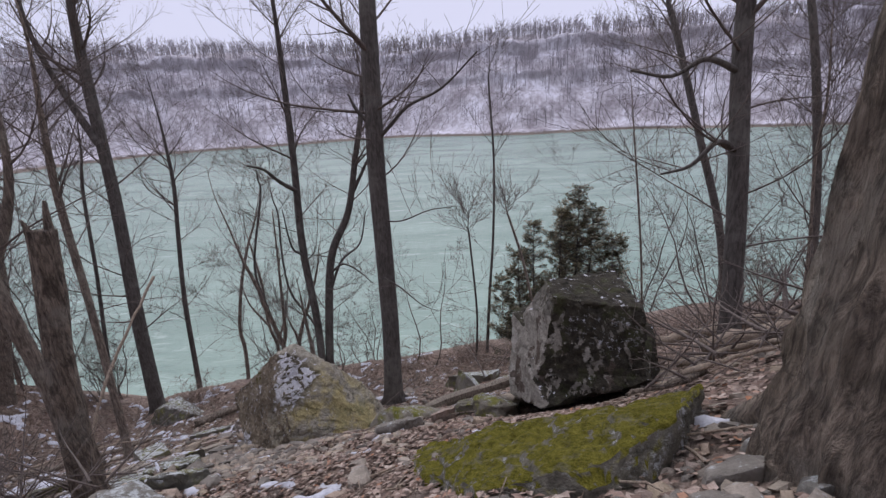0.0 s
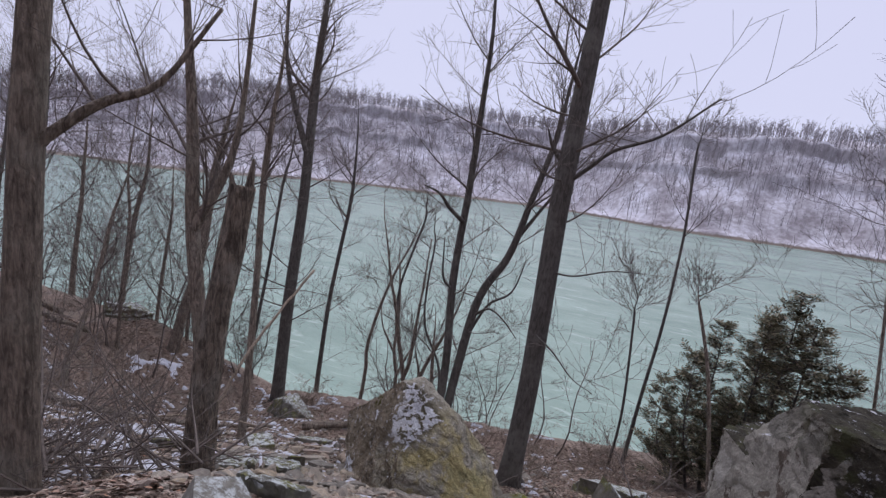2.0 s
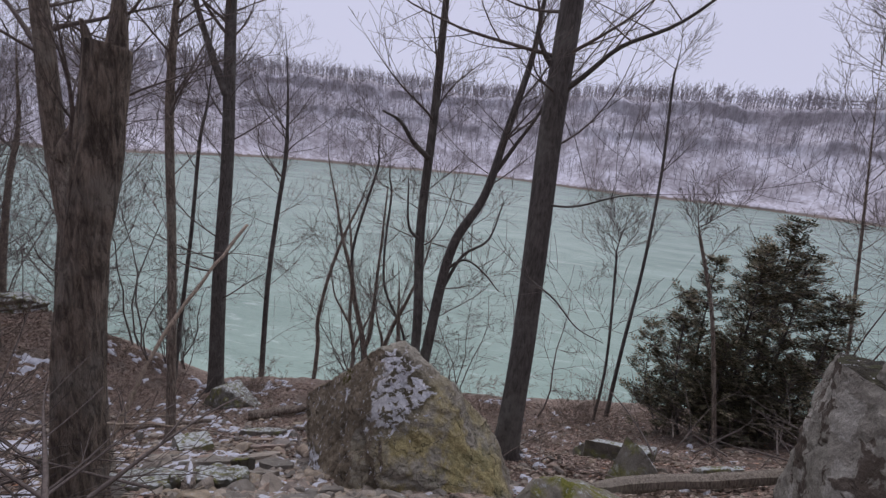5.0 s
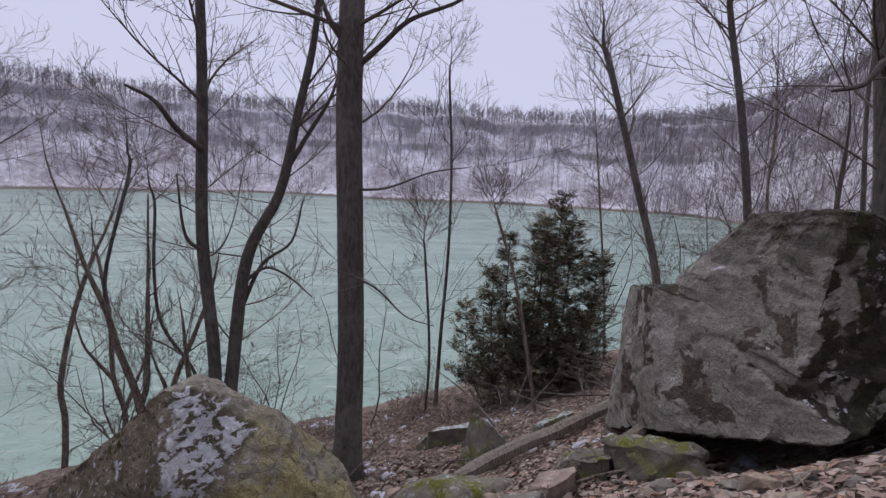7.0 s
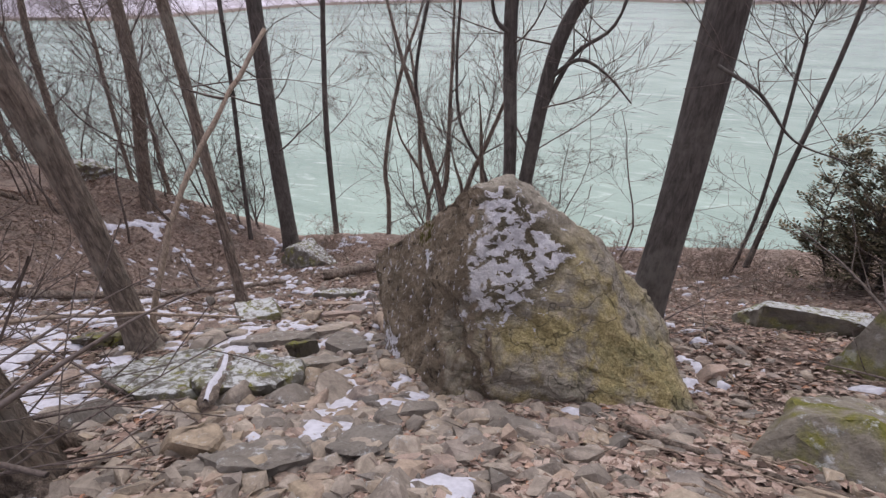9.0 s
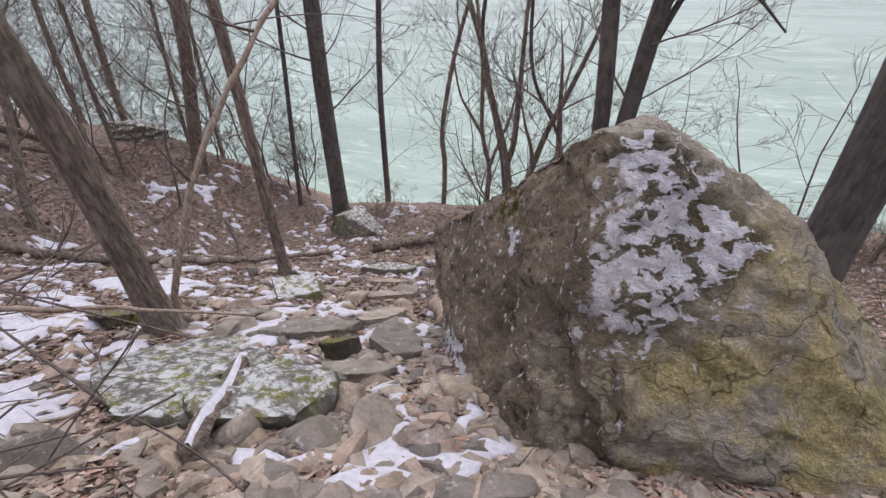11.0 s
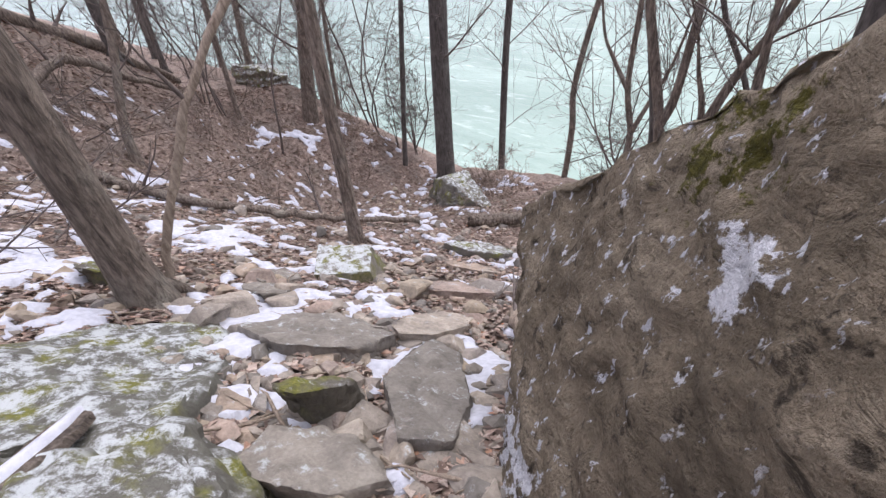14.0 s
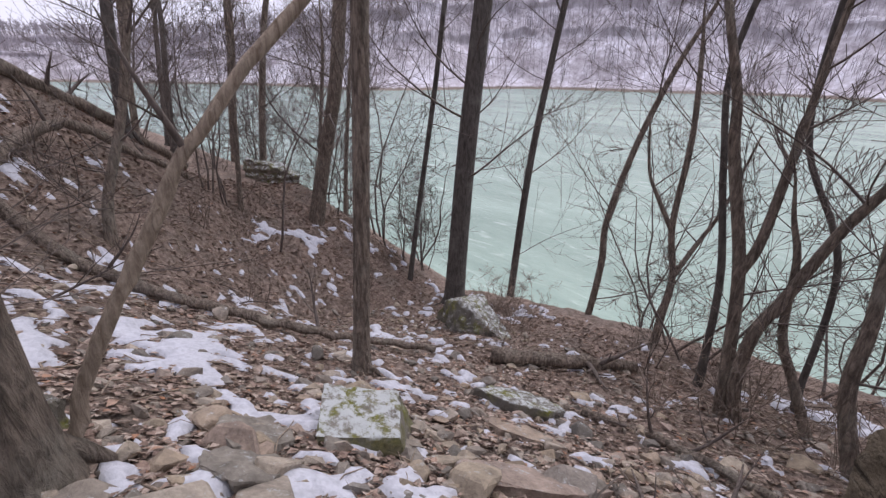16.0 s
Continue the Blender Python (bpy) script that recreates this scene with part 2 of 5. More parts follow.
    green = s.calc("ADD", s.ramp(s.near((-3.94, 7.15, -3.50), 0.34), (0.0, 0.0), (0.8, 0.20)), s.ramp(s.near((-4.05, 6.72, -4.75), 0.14), (0.0, 0.0), (0.6, 0.3)))
    mossy = s.calc("MULTIPLY", s.ramp(s.calc("ADD", s.noise(13, 6, rough=0.75), green), (0.68, 0.0), (0.74, 1.0)), s.ramp(green, (0.02, 0.0), (0.12, 1.0)))
    snow = s.calc("MAXIMUM", s.calc("MAXIMUM", crust, dusted), wisps)
    col = s.mix(snow, col, s.ramp(c, (0.3, (0.64, 0.65, 0.70)), (0.6, (0.82, 0.83, 0.87))))
    col = s.mix(mossy, col, s.ramp(c, (0.3, (0.04, 0.038, 0.008)), (0.7, (0.15, 0.135, 0.03))))
    h = s.calc("ADD", s.calc("ADD", s.calc("ADD", a, s.calc("MULTIPLY", pits, 0.9)), s.calc("MULTIPLY", b, 0.5)), s.calc("ADD", s.calc("MULTIPLY", c, 0.32), s.calc("MULTIPLY", snow, 0.10)))
    return s.done(col, h, 1.0, 0.09)


def make_block_mat():
    """Grey limestone block with fresh pale scars, brown stains, and a dark end with dusted snow."""
    s = Shade("scarred_limestone", 0.92, 0.2)
    a, b, c = s.noise(2.1, 6, rough=0.62, distort=0.3), s.noise(11, 6, rough=0.7), s.noise(50, 4, rough=0.7)
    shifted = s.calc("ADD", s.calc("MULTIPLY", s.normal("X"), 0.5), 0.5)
    grain = s.ramp(b, (0.3, (0.20, 0.186, 0.16)), (0.7, (0.36, 0.335, 0.295)))
    face = s.mix(s.ramp(a, (0.545, 0.0), (0.558, 0.85)), grain, s.ramp(b, (0.3, (0.34, 0.322, 0.288)), (0.7, (0.47, 0.447, 0.405))))
    stain = s.noise(3.1, 6, s.scaled(1, 1, 1, "World"), 0.6, 0.5)
    face = s.mix(s.ramp(stain, (0.43, 0.9), (0.452, 0.0)), face, s.ramp(b, (0.3, (0.06, 0.044, 0.034)), (0.7, (0.125, 0.096, 0.078))))
    dark_end = s.ramp(b, (0.35, (0.022, 0.021, 0.016)), (0.65, (0.075, 0.066, 0.05)))
    dark_end = s.mix(s.ramp(s.noise(5, 5), (0.52, 0.0), (0.64, 0.6)), dark_end, (0.065, 0.07, 0.03))
    # dark tone on all but the -X faces, and partly on the crest
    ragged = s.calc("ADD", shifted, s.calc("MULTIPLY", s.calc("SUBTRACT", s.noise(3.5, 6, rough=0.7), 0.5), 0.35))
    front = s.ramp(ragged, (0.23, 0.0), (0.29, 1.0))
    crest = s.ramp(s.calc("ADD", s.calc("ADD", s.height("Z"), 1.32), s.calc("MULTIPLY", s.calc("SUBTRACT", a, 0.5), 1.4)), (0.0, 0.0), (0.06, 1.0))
    col = s.mix(s.calc("MAXIMUM", front, s.calc("MULTIPLY", crest, 0.6)), face, dark_end)
    col = s.mix(0.4, col, s.ramp(c, (0.3, 0.12), (0.7, 0.62)), "OVERLAY")
    up = s.normal("Z")
    frost = s.calc("MULTIPLY", s.ramp(s.noise(8, 6, rough=0.7), (0.60, 0.0), (0.64, 1.0)), s.ramp(up, (0.55, 0.0), (0.85, 1.0)))
    near = s.calc("MAXIMUM", s.near((1.72, 4.42, -1.30), 0.42), s.near((1.35, 4.62, -1.2), 0.28))
    dust = s.calc("MULTIPLY", s.ramp(s.noise(15, 7, rough=0.75), (0.56, 0.0), (0.63, 0.75)), s.ramp(near, (0.2, 0.0), (0.6, 1.0)))
    col = s.mix(s.calc("MAXIMUM", frost, dust), col, SNOW_COLOUR)
    return s.done(col, s.calc("ADD", s.calc("MULTIPLY", a, 0.8), s.calc("ADD", s.calc("MULTIPLY", b, 0.7), s.calc("MULTIPLY", c, 0.22))), 1.0, 0.06)


def make_moss_mat():
    """Moss in cushions over the top of a grey rock, its flanks bare and frosted."""
    s = Shade("moss_covered_rock", 0.95, 0.15)
    a, b, c = s.noise(2.2, 5), s.noise(16, 6, rough=0.7), s.noise(90, 3, rough=0.7)
    moss = s.ramp(s.calc("ADD", s.calc("MULTIPLY", b, 0.6), s.calc("MULTIPLY", c, 0.4)), (0.34, (0.045, 0.045, 0.008)), (0.48, (0.14, 0.13, 0.018)), (0.66, (0.29, 0.26, 0.05)))
    worn = s.ramp(s.noise(5.5, 6, rough=0.7), (0.38, 0.5), (0.45, 0.0))
    stone = s.ramp(b, (0.3, (0.10, 0.095, 0.075)), (0.7, (0.30, 0.28, 0.23)))
    dust = s.ramp(s.noise(22, 7, rough=0.78), (0.52, 0.0), (0.60, 0.9))
    stone = s.mix(s.calc("MULTIPLY", dust, s.ramp(s.noise(2.6, 4), (0.46, 0.0), (0.56, 1.0))), stone, (0.60, 0.62, 0.64))
    lift = s.calc("ADD", s.normal("Z"), s.calc("MULTIPLY", s.calc("SUBTRACT", a, 0.5), 0.9))
    cover = s.calc("MULTIPLY", s.ramp(lift, (0.60, 0.0), (0.70, 1.0)), s.calc("SUBTRACT", 1.0, worn))
    col = s.mix(cover, stone, moss)
    return s.done(col, s.calc("ADD", s.calc("ADD", b, s.calc("MULTIPLY", c, 0.6)), s.calc("MULTIPLY", cover, 0.35)), 1.0, 0.05)


def make_leaf_mat():
    s = Shade("dead_leaves", 0.85)
    col = s.ramp(s.random(True), (0.0, (0.10, 0.073, 0.06)), (0.35, (0.27, 0.19, 0.152)), (0.6, (0.42, 0.32, 0.265)), (0.9, (0.56, 0.475, 0.41)), (1.0, (0.42, 0.205, 0.115)))
    return s.done(s.mix(s.ramp(s.noise(120, 2), (0.3, 0.4), (0.7, 0.0)), col, (0.07, 0.05, 0.04)))


def make_snow_mat():
    s = Shade("old_snow", 0.7, 0.35)
    a = s.noise(22, 5)
    return s.done(s.ramp(a, (0.3, (0.42, 0.435, 0.49)), (0.6, (0.56, 0.575, 0.635))), s.noise(70, 4), 0.4, 0.02)


def make_water_mat():
    s = Shade("milky_green_river", 0.22, 0.35)
    v = s.scaled(0.02, 0.075, 1, "World")
    a = s.noise(1.0, 6, v, 0.6, 1.4)
    b = s.noise(2.6, 7, s.scaled(0.05, 0.22, 1, "World"), 0.65, 2.0)
    col = s.ramp(a, (0.34, (0.20, 0.292, 0.245)), (0.62, (0.275, 0.382, 0.325)))
    col = s.mix(s.ramp(b, (0.56, 0.0), (0.70, 0.45)), col, (0.56, 0.66, 0.61))
    chop = s.noise(0.9, 5, s.scaled(0.7, 1.6, 1, "World"), 0.6, 0.6)
    return s.done(col, s.calc("ADD", chop, s.calc("MULTIPLY", b, 0.8)), 0.55, 0.35)


def make_bank_mat():
    """Far side of the gorge: snow between leafless scrub, rock showing on steep steps, a brown strand. Haze is put into
    the colours.
    """
    s = Shade("hazed_far_gorge_side", 0.95)
    a = s.noise(0.045, 6, rough=0.6)
    b = s.noise(0.35, 6, s.scaled(1, 1, 0.35, "World"), 0.7)
    up = s.normal("Z")
    # scrub and rock are paled and tinted lilac to stand for haze
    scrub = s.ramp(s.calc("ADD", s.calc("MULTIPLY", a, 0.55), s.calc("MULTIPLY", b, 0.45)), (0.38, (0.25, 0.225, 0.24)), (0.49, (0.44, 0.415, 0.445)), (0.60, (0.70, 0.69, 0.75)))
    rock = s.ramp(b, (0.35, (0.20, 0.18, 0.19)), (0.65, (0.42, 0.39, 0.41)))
    patchy = s.ramp(s.noise(0.028, 5, rough=0.6), (0.42, 0.0), (0.58, 1.0))
    col = s.mix(s.calc("MULTIPLY", s.ramp(up, (0.36, 1.0), (0.50, 0.0)), patchy), scrub, rock)
    z = s.calc("ADD", s.calc("MULTIPLY", s.height("Z"), 0.1), 1.9)
    col = s.mix(s.ramp(s.calc("ADD", z, s.calc("MULTIPLY", s.calc("SUBTRACT", b, 0.5), 0.25)), (0.10, 1.0), (0.18, 0.0)), col, (0.20, 0.165, 0.14))
    return s.done(col)


def make_far_tree_mat():
    s = Shade("hazed_far_bare_trees", 0.95)
    # distance haze painted in: paler and more mauve than the near bark
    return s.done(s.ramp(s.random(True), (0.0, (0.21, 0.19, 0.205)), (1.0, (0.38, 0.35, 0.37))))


def make_cedar_mat():
    s = Shade("cedar_sprays", 0.8)
    return s.done(s.ramp(s.random(True), (0.0, (0.04, 0.04, 0.022)), (0.45, (0.085, 0.08, 0.045)), (0.75, (0.155, 0.138, 0.085)), (1.0, (0.27, 0.22, 0.15))))


ground_mat, boulder_mat, block_mat, moss_mat = make_ground_mat(), make_boulder_mat(), make_block_mat(), make_moss_mat()
leaf_mat, snow_mat, water_mat = make_leaf_mat(), make_snow_mat(), make_water_mat()
bank_mat, far_tree_mat, cedar_mat = make_bank_mat(), make_far_tree_mat(), make_cedar_mat()


# ---- building helpers ----
def part(name, verts, faces, material, parent=None, label="", smooth=True):
    me = bpy.data.meshes.new(name)
    me.from_pydata(verts, [], faces)
    if smooth:
        me.polygons.foreach_set("use_smooth", [True] * len(me.polygons))
    me.materials.append(material)
    me.update()
    ob = new(name, me)
    if parent is not None:
        ob.parent = parent
    return tagged(ob, label=label)


def thing(name, at, label, category, group=""):
    ob = new(name)
    ob.location = at
    return tagged(ob, label, category, group)


class Sticks:
    """Tapered tubes gathered into one mesh."""

    def __init__(self):
        self.v, self.f = [], []

    def tube(self, path, radii, sides, cap=True):
        start, n = len(self.v), len(path)
        for i, p in enumerate(path):
            d = path[min(i + 1, n - 1)] - path[max(i - 1, 0)]
            d = d.normalized() if d.length > 1e-6 else Vector((0, 0, 1))
            side = d.cross(Vector((0.31, 0.95, 0.04))).normalized()
            other = d.cross(side)
            for k in range(sides):
                a = 2 * math.pi * k / sides
                self.v.append(p + radii[i] * (math.cos(a) * side + math.sin(a) * other))
        for i in range(n - 1):
            for k in range(sides):
                a, b = start + i * sides + k, start + i * sides + (k + 1) % sides
                self.f.append((a, b, b + sides, a + sides))
        if cap:
            self.f.append(tuple(range(start + (n - 1) * sides, start + n * sides)))

    def branch(self, rng, p, d, length, radius, levels, sides=5, droop=0.035, wander=0.30):
        """A bough that arches in a slow bend, with finer ones on alternate sides."""
        n = 8 if levels > 1 else 6 if levels else 4
        path, radii, d = [p.copy()], [radius], d.normalized()
        bend = Vector((rng.uniform(-1, 1), rng.uniform(-1, 1), rng.uniform(-0.6, 0.8)))
        for i in range(n):
            kick = Vector((rng.uniform(-1, 1), rng.uniform(-1, 1), rng.uniform(-0.8, 0.9)))
            bend = bend * 0.75 + kick * 0.45
            d = (d + wander * 0.62 * bend + Vector((0, 0, droop * 1.3))).normalized()
            p = p + d * length / n
            path.append(p.copy())
            radii.append(max(radius * (1 - 0.86 * (i + 1) / n), 0.0034))
        self.tube(path, radii, sides, False)
        if levels:
            count = rng.randint(7, 9) if levels > 1 else rng.randint(3, 5)
            hand = d.cross(Vector((rng.uniform(-1, 1), rng.uniform(-1, 1), rng.uniform(-1, 1)))).normalized()
            for j in range(count):
                at = 0.16 + 0.8 * (j + rng.random()) / count
                i = min(int(at * n), n - 1)
                out = (path[i + 1] - path[i]).normalized()
                turn = hand * (1 if j % 2 else -1) + Vector((rng.uniform(-0.6, 0.6), rng.uniform(-0.6, 0.6), rng.uniform(-0.2, 0.6)))
                way = (out * 0.9 + turn * rng.uniform(0.5, 0.95)).normalized()
                reach = length * rng.uniform(0.34, 0.62) * (1.15 - 0.6 * at)
                self.branch(rng, path[i].lerp(path[i + 1], 0.5), way, reach, max(radii[i] * 0.52, 0.004), levels - 1, 3, droop, wander)


def smooth_path(points, steps):
    """Catmull-Rom through the points."""
    pts = [Vector(p) for p in points]
    pts = [pts[0] * 2 - pts[1]] + pts + [pts[-1] * 2 - pts[-2]]
    out = []
    for i in range(1, len(pts) - 2):
        for k in range(steps):
            t = k / steps
            a, b, c, d = pts[i - 1 : i + 3]
            out.append(0.5 * (2 * b + (c - a) * t + (2 * a - 5 * b + 4 * c - d) * t * t + (3 * b - a - 3 * c + d) * t ** 3))
    return out + [pts[-2]]


def tree(label, points, r0, seed, bark_of, boughs=16, reach=1.9, low=0.35, tall=5.0, top=0.35, flare=0.35, forks=(), name="bare_tree", levels=2, ridges=0.0):
    """A leafless tree along the given trunk line, carried on upwards by tall metres."""
    rng = random.Random(seed)
    base = Vector(points[0])
    line = [Vector(p) - base for p in points]
    rise = (line[-1] - line[0]).normalized()
    p = line[-1]
    for k in range(3 if tall > 0 else 0):
        p = p + (rise + Vector((rng.uniform(-0.12, 0.12), rng.uniform(-0.12, 0.12), 0))) * tall / 3
        line.append(p)
    line.insert(0, line[0] - rise * 0.35)
    path = smooth_path(line, 22 if ridges else 6)
    n = len(path)
    radii = []
    for i in range(n):
        f = i / (n - 1)
        r = r0 * (1 - (1 - top) * f)
        if tall > 0:
            r *= 1 - 0.93 * max(0.0, (f - 0.6) / 0.4) ** 1.3
        h = max((path[i] - path[0]).length - 0.35, 0.0)
        r *= 1 + flare * math.exp(-h / (1.6 * r0 + 0.05)) + 0.05 * math.sin(9 * f + seed)
        radii.append(r)
    root = thing(name, base, label, "tree", "bare trees on the slope")
    stem = Sticks()
    stem.tube(path, radii, 60 if ridges else 14 if r0 > 0.1 else 9)
    if ridges:
        for k, v in enumerate(stem.v):
            mid = path[k // 60]
            out = v - mid
            deep = abs(noise.noise(Vector((out.x * 9 / r0 * 0.4, out.y * 9 / r0 * 0.4, v.z * 0.9)))) + 0.5 * abs(noise.noise(Vector((out.x * 22 / r0 * 0.4, out.y * 22 / r0 * 0.4, v.z * 2.0))))
            stem.v[k] = mid + out * (1 + ridges * (deep - 0.35))
    if r0 > 0.1:
        for k in range(5):
            a = 2 * math.pi * (k + rng.random()) / 5
            out = Vector((math.cos(a), math.sin(a), 0))
            foot = out * r0 * 2.4
            foot.z = ground_z(base.x + foot.x, base.y + foot.y) - base.z - 0.05
            foot_of = Sticks()
            foot_of.tube(smooth_path([out * r0 * 0.5 + Vector((0, 0, r0 * 1.3)), out * r0 * 1.25 + Vector((0, 0, 0.08)), foot], 4), [r0 * 0.5, r0 * 0.45, r0 * 0.42, r0 * 0.38, r0 * 0.34, r0 * 0.3, r0 * 0.25, r0 * 0.2, r0 * 0.12], 7, False)
            part("root", foot_of.v, foot_of.f, bark_of, root)
    part("trunk", stem.v, stem.f, bark_of, root)
    for k, (fork, fr, fseed) in enumerate(forks):
        limb = Sticks()
        fp = smooth_path([Vector(q) - base for q in fork], 5)
        m = len(fp)
        fradii = [fr * (1 - 0.7 * i / (m - 1)) for i in range(m)]
        limb.tube(fp, fradii, 8)
        frng = random.Random(fseed)
        bough = part("limb", limb.v, limb.f, bark_of, root)
        limb = Sticks()
        if fseed:
            for i in range(m // 3, m, 2):
                d = Vector((frng.uniform(-1, 1), frng.uniform(-1, 1), frng.uniform(0.0, 0.9)))
                limb.branch(frng, fp[i], d, reach * frng.uniform(0.4, 0.8), fradii[i] * 0.4, 1, 4)
            part("twig", limb.v, limb.f, bark_twig, bough)
    crown = Sticks()
    for k in range(boughs):
        f = low + (1 - low) * (k + rng.random()) / boughs
        i = min(int(f * (n - 1)), n - 2)
        a = k * 2.4 + rng.uniform(-0.6, 0.6)
        d = Vector((math.cos(a), math.sin(a), rng.uniform(0.1, 0.9)))
        crown.branch(rng, path[i], d, reach * rng.uniform(0.7, 1.5) * (1.2 - 0.6 * f), max(radii[i] * rng.uniform(0.09, 0.21), 0.007), levels, 5)
    for k in range(boughs // 2):
        f = rng.uniform(0.5, 0.97)
        i = min(int(f * (n - 1)), n - 2)
        a = rng.uniform(0, 6.28)
        d = Vector((math.cos(a), math.sin(a), rng.uniform(0.5, 1.5)))
        crown.branch(rng, path[i], d, reach * rng.uniform(0.7, 1.35), max(radii[i] * 0.34, 0.009), levels, 5)
    part("crown", crown.v, crown.f, bark_twig, root)
    return root


def rock(name, corners, seed, material, label, edge=0.09, rough=0.05, category="boulder", group="", lobes=(), worn=1, bedded=0.35, dents=(), crisp=32):
    """An angular rock: the hull of a few corners, broken up and weathered."""
    base = Vector((sum(c[0] for c in corners) / len(corners), sum(c[1] for c in corners) / len(corners), min(c[2] for c in corners)))
    bm = bmesh.new()
    for group_of in (corners, *lobes):
        made = [bm.verts.new(Vector(c) - base) for c in group_of]
        hull = bmesh.ops.convex_hull(bm, input=made)
        bmesh.ops.delete(bm, geom=list({g for g in hull["geom_interior"] if isinstance(g, bmesh.types.BMVert)}), context="VERTS")
    for _ in range(7):
        long = [e for e in bm.edges if e.calc_length() > edge]
        if not long or len(bm.faces) > 40000:
            break
        bmesh.ops.subdivide_edges(bm, edges=long, cuts=1, use_grid_fill=True, smooth=0.0)
        bmesh.ops.triangulate(bm, faces=[f for f in bm.faces if len(f.verts) > 3])
    for _ in range(worn):
        bmesh.ops.smooth_vert(bm, verts=bm.verts[:], factor=0.45, use_axis_x=True, use_axis_y=True, use_axis_z=True)
    bm.normal_update()
    off = Vector((seed * 7.3, seed * 3.1, seed * 1.7))
    for v in bm.verts:
        p = v.co + off
        chip = math.floor(3.5 * noise.noise(p * 1.5) + 1.2 * noise.noise(p * 4.0)) / 3.5
        bed = noise.noise(Vector((p.x * 0.5, p.y * 0.5, p.z * 9.0)))
        v.co += v.normal * rough * (0.75 * noise.noise(p * 1.9) + 0.8 * chip + bedded * bed + 0.40 * noise.noise(p * 9) + 0.26 * noise.noise(p * 23) - 0.5 * max(0.0, 0.10 - abs(noise.noise(p * 1.7 + off))) / 0.10)
    for a, b, wide, deep in dents:                     # grooves and cracks between two places
        a, b = Vector(a) - base, Vector(b) - base
        for v in bm.verts:
            t = min(max((v.co - a).dot(b - a) / (b - a).length_squared, 0.0), 1.0)
            gap = (v.co - a.lerp(b, t)).length + 0.35 * wide * noise.noise(v.co * 6.0 + off)
            if gap < wide:
                v.co -= v.normal * deep * (1 - gap / wide) ** 0.7
    me = bpy.data.meshes.new(name)
    bm.to_mesh(me)
    bm.free()
    me.polygons.foreach_set("use_smooth", [True] * len(me.polygons))
    me.set_sharp_from_angle(angle=radians(crisp))
    me.materials.append(material)
    ob = new(name, me)
    ob.location = base
    return tagged(ob, label, category, group)


def slab(name, at, size, turn, seed, material, label, tilt=None, sides=7, sink=0.35, category="rock", group="flat rocks on the slope"):
    """A flat, many-sided rock lying with the slope; size is length, width and thickness."""
    rng = random.Random(seed)
    x, y = at
    gx = (ground_z(x + 0.3, y) - ground_z(x - 0.3, y)) / 0.6
    gy = (ground_z(x, y + 0.3) - ground_z(x, y - 0.3)) / 0.6
    if tilt is not None:
        gx, gy = gx + tilt[0], gy + tilt[1]
    z0 = ground_z(x, y)
    corners = []
    for k in range(sides):
        a = 2 * math.pi * (k + rng.uniform(-0.25, 0.25)) / sides
        u, v = size[0] / 2 * math.cos(a) * rng.uniform(0.85, 1.1), size[1] / 2 * math.sin(a) * rng.uniform(0.85, 1.1)
        c, s = math.cos(radians(turn)), math.sin(radians(turn))
        dx, dy = u * c - v * s, u * s + v * c
        for zz, shrink in ((size[2] * (1 - sink) * rng.uniform(0.85, 1.1), 0.9), (-size[2] * sink - 0.12, 1.0)):
            corners.append((x + dx * shrink, y + dy * shrink, z0 + gx * dx + gy * dy + zz))
    return rock(name, corners, seed, material, label, max(0.035, min(size[0], size[1]) / 14), min(size) * 0.20, category, group, worn=2)


def relief(x, y):
    p = Vector((x, y, 0.0))
    return 0.10 * noise.noise(p * 0.9) + 0.05 * noise.noise(p * 2.7) + 0.03 * noise.noise(p * 7.1)


def ground_z(x, y):
    """Height of the talus slope, without its small relief."""
    xc, yc = min(max(x, -17.0), 9.0), min(max(y, -8.0), 15.0)
    z = 0.175 + 0.3155 * xc - 0.5626 * yc + 0.0012 * xc * xc - 0.0111 * xc * yc - 0.0038 * yc * yc
    z += 0.042 * max(0.0, yc - 9.0) ** 2                                    # bench above the river
    z += 0.06 * max(0.0, -9.0 - xc) * min(max(8.8 - yc, -1.5), 6.0)          # side hill
    z += 0.75 * max(0.0, -12.7 - xc) * min(1.0, max(0.0, (17.0 - yc) / 4.0))  # shoulder of the gorge side
    z += 0.45 * math.exp(-((x + 3.6) ** 2 + (y - 2.9) ** 2) / 2.2)          # hump uphill of the path
    z -= 0.42 * math.exp(-((x + 1.1) ** 2 + (y - 6.9) ** 2) / 1.1)         # hollow below the boulder
    z -= 0.55 * math.exp(-((x - 1.4) ** 2 + (y - 5.1) ** 2) / 0.9)         # hollow under the block
    if y > 15.0:
        z -= 0.85 * (y - 15.0)
    if y < -8.0:
        z += 0.5 * min(-8.0 - y, 60.0)
    return max(z, -24.0)


# ---- the gorge: ground, river, far side ----
def spread(lo, hi, step, far_lo, far_hi):
    """Grid lines: even inside, widening outside."""
    inner = [lo + step * i for i in range(int((hi - lo) / step) + 1)]
    left, right, d, e = [], [], step, step
    x = lo
    while x > far_lo:
        d *= 1.35
        x -= d
        left.append(x)
    x = inner[-1]
    while x < far_hi:
        e *= 1.35
        x += e
        right.append(x)
    return left[::-1] + inner + right


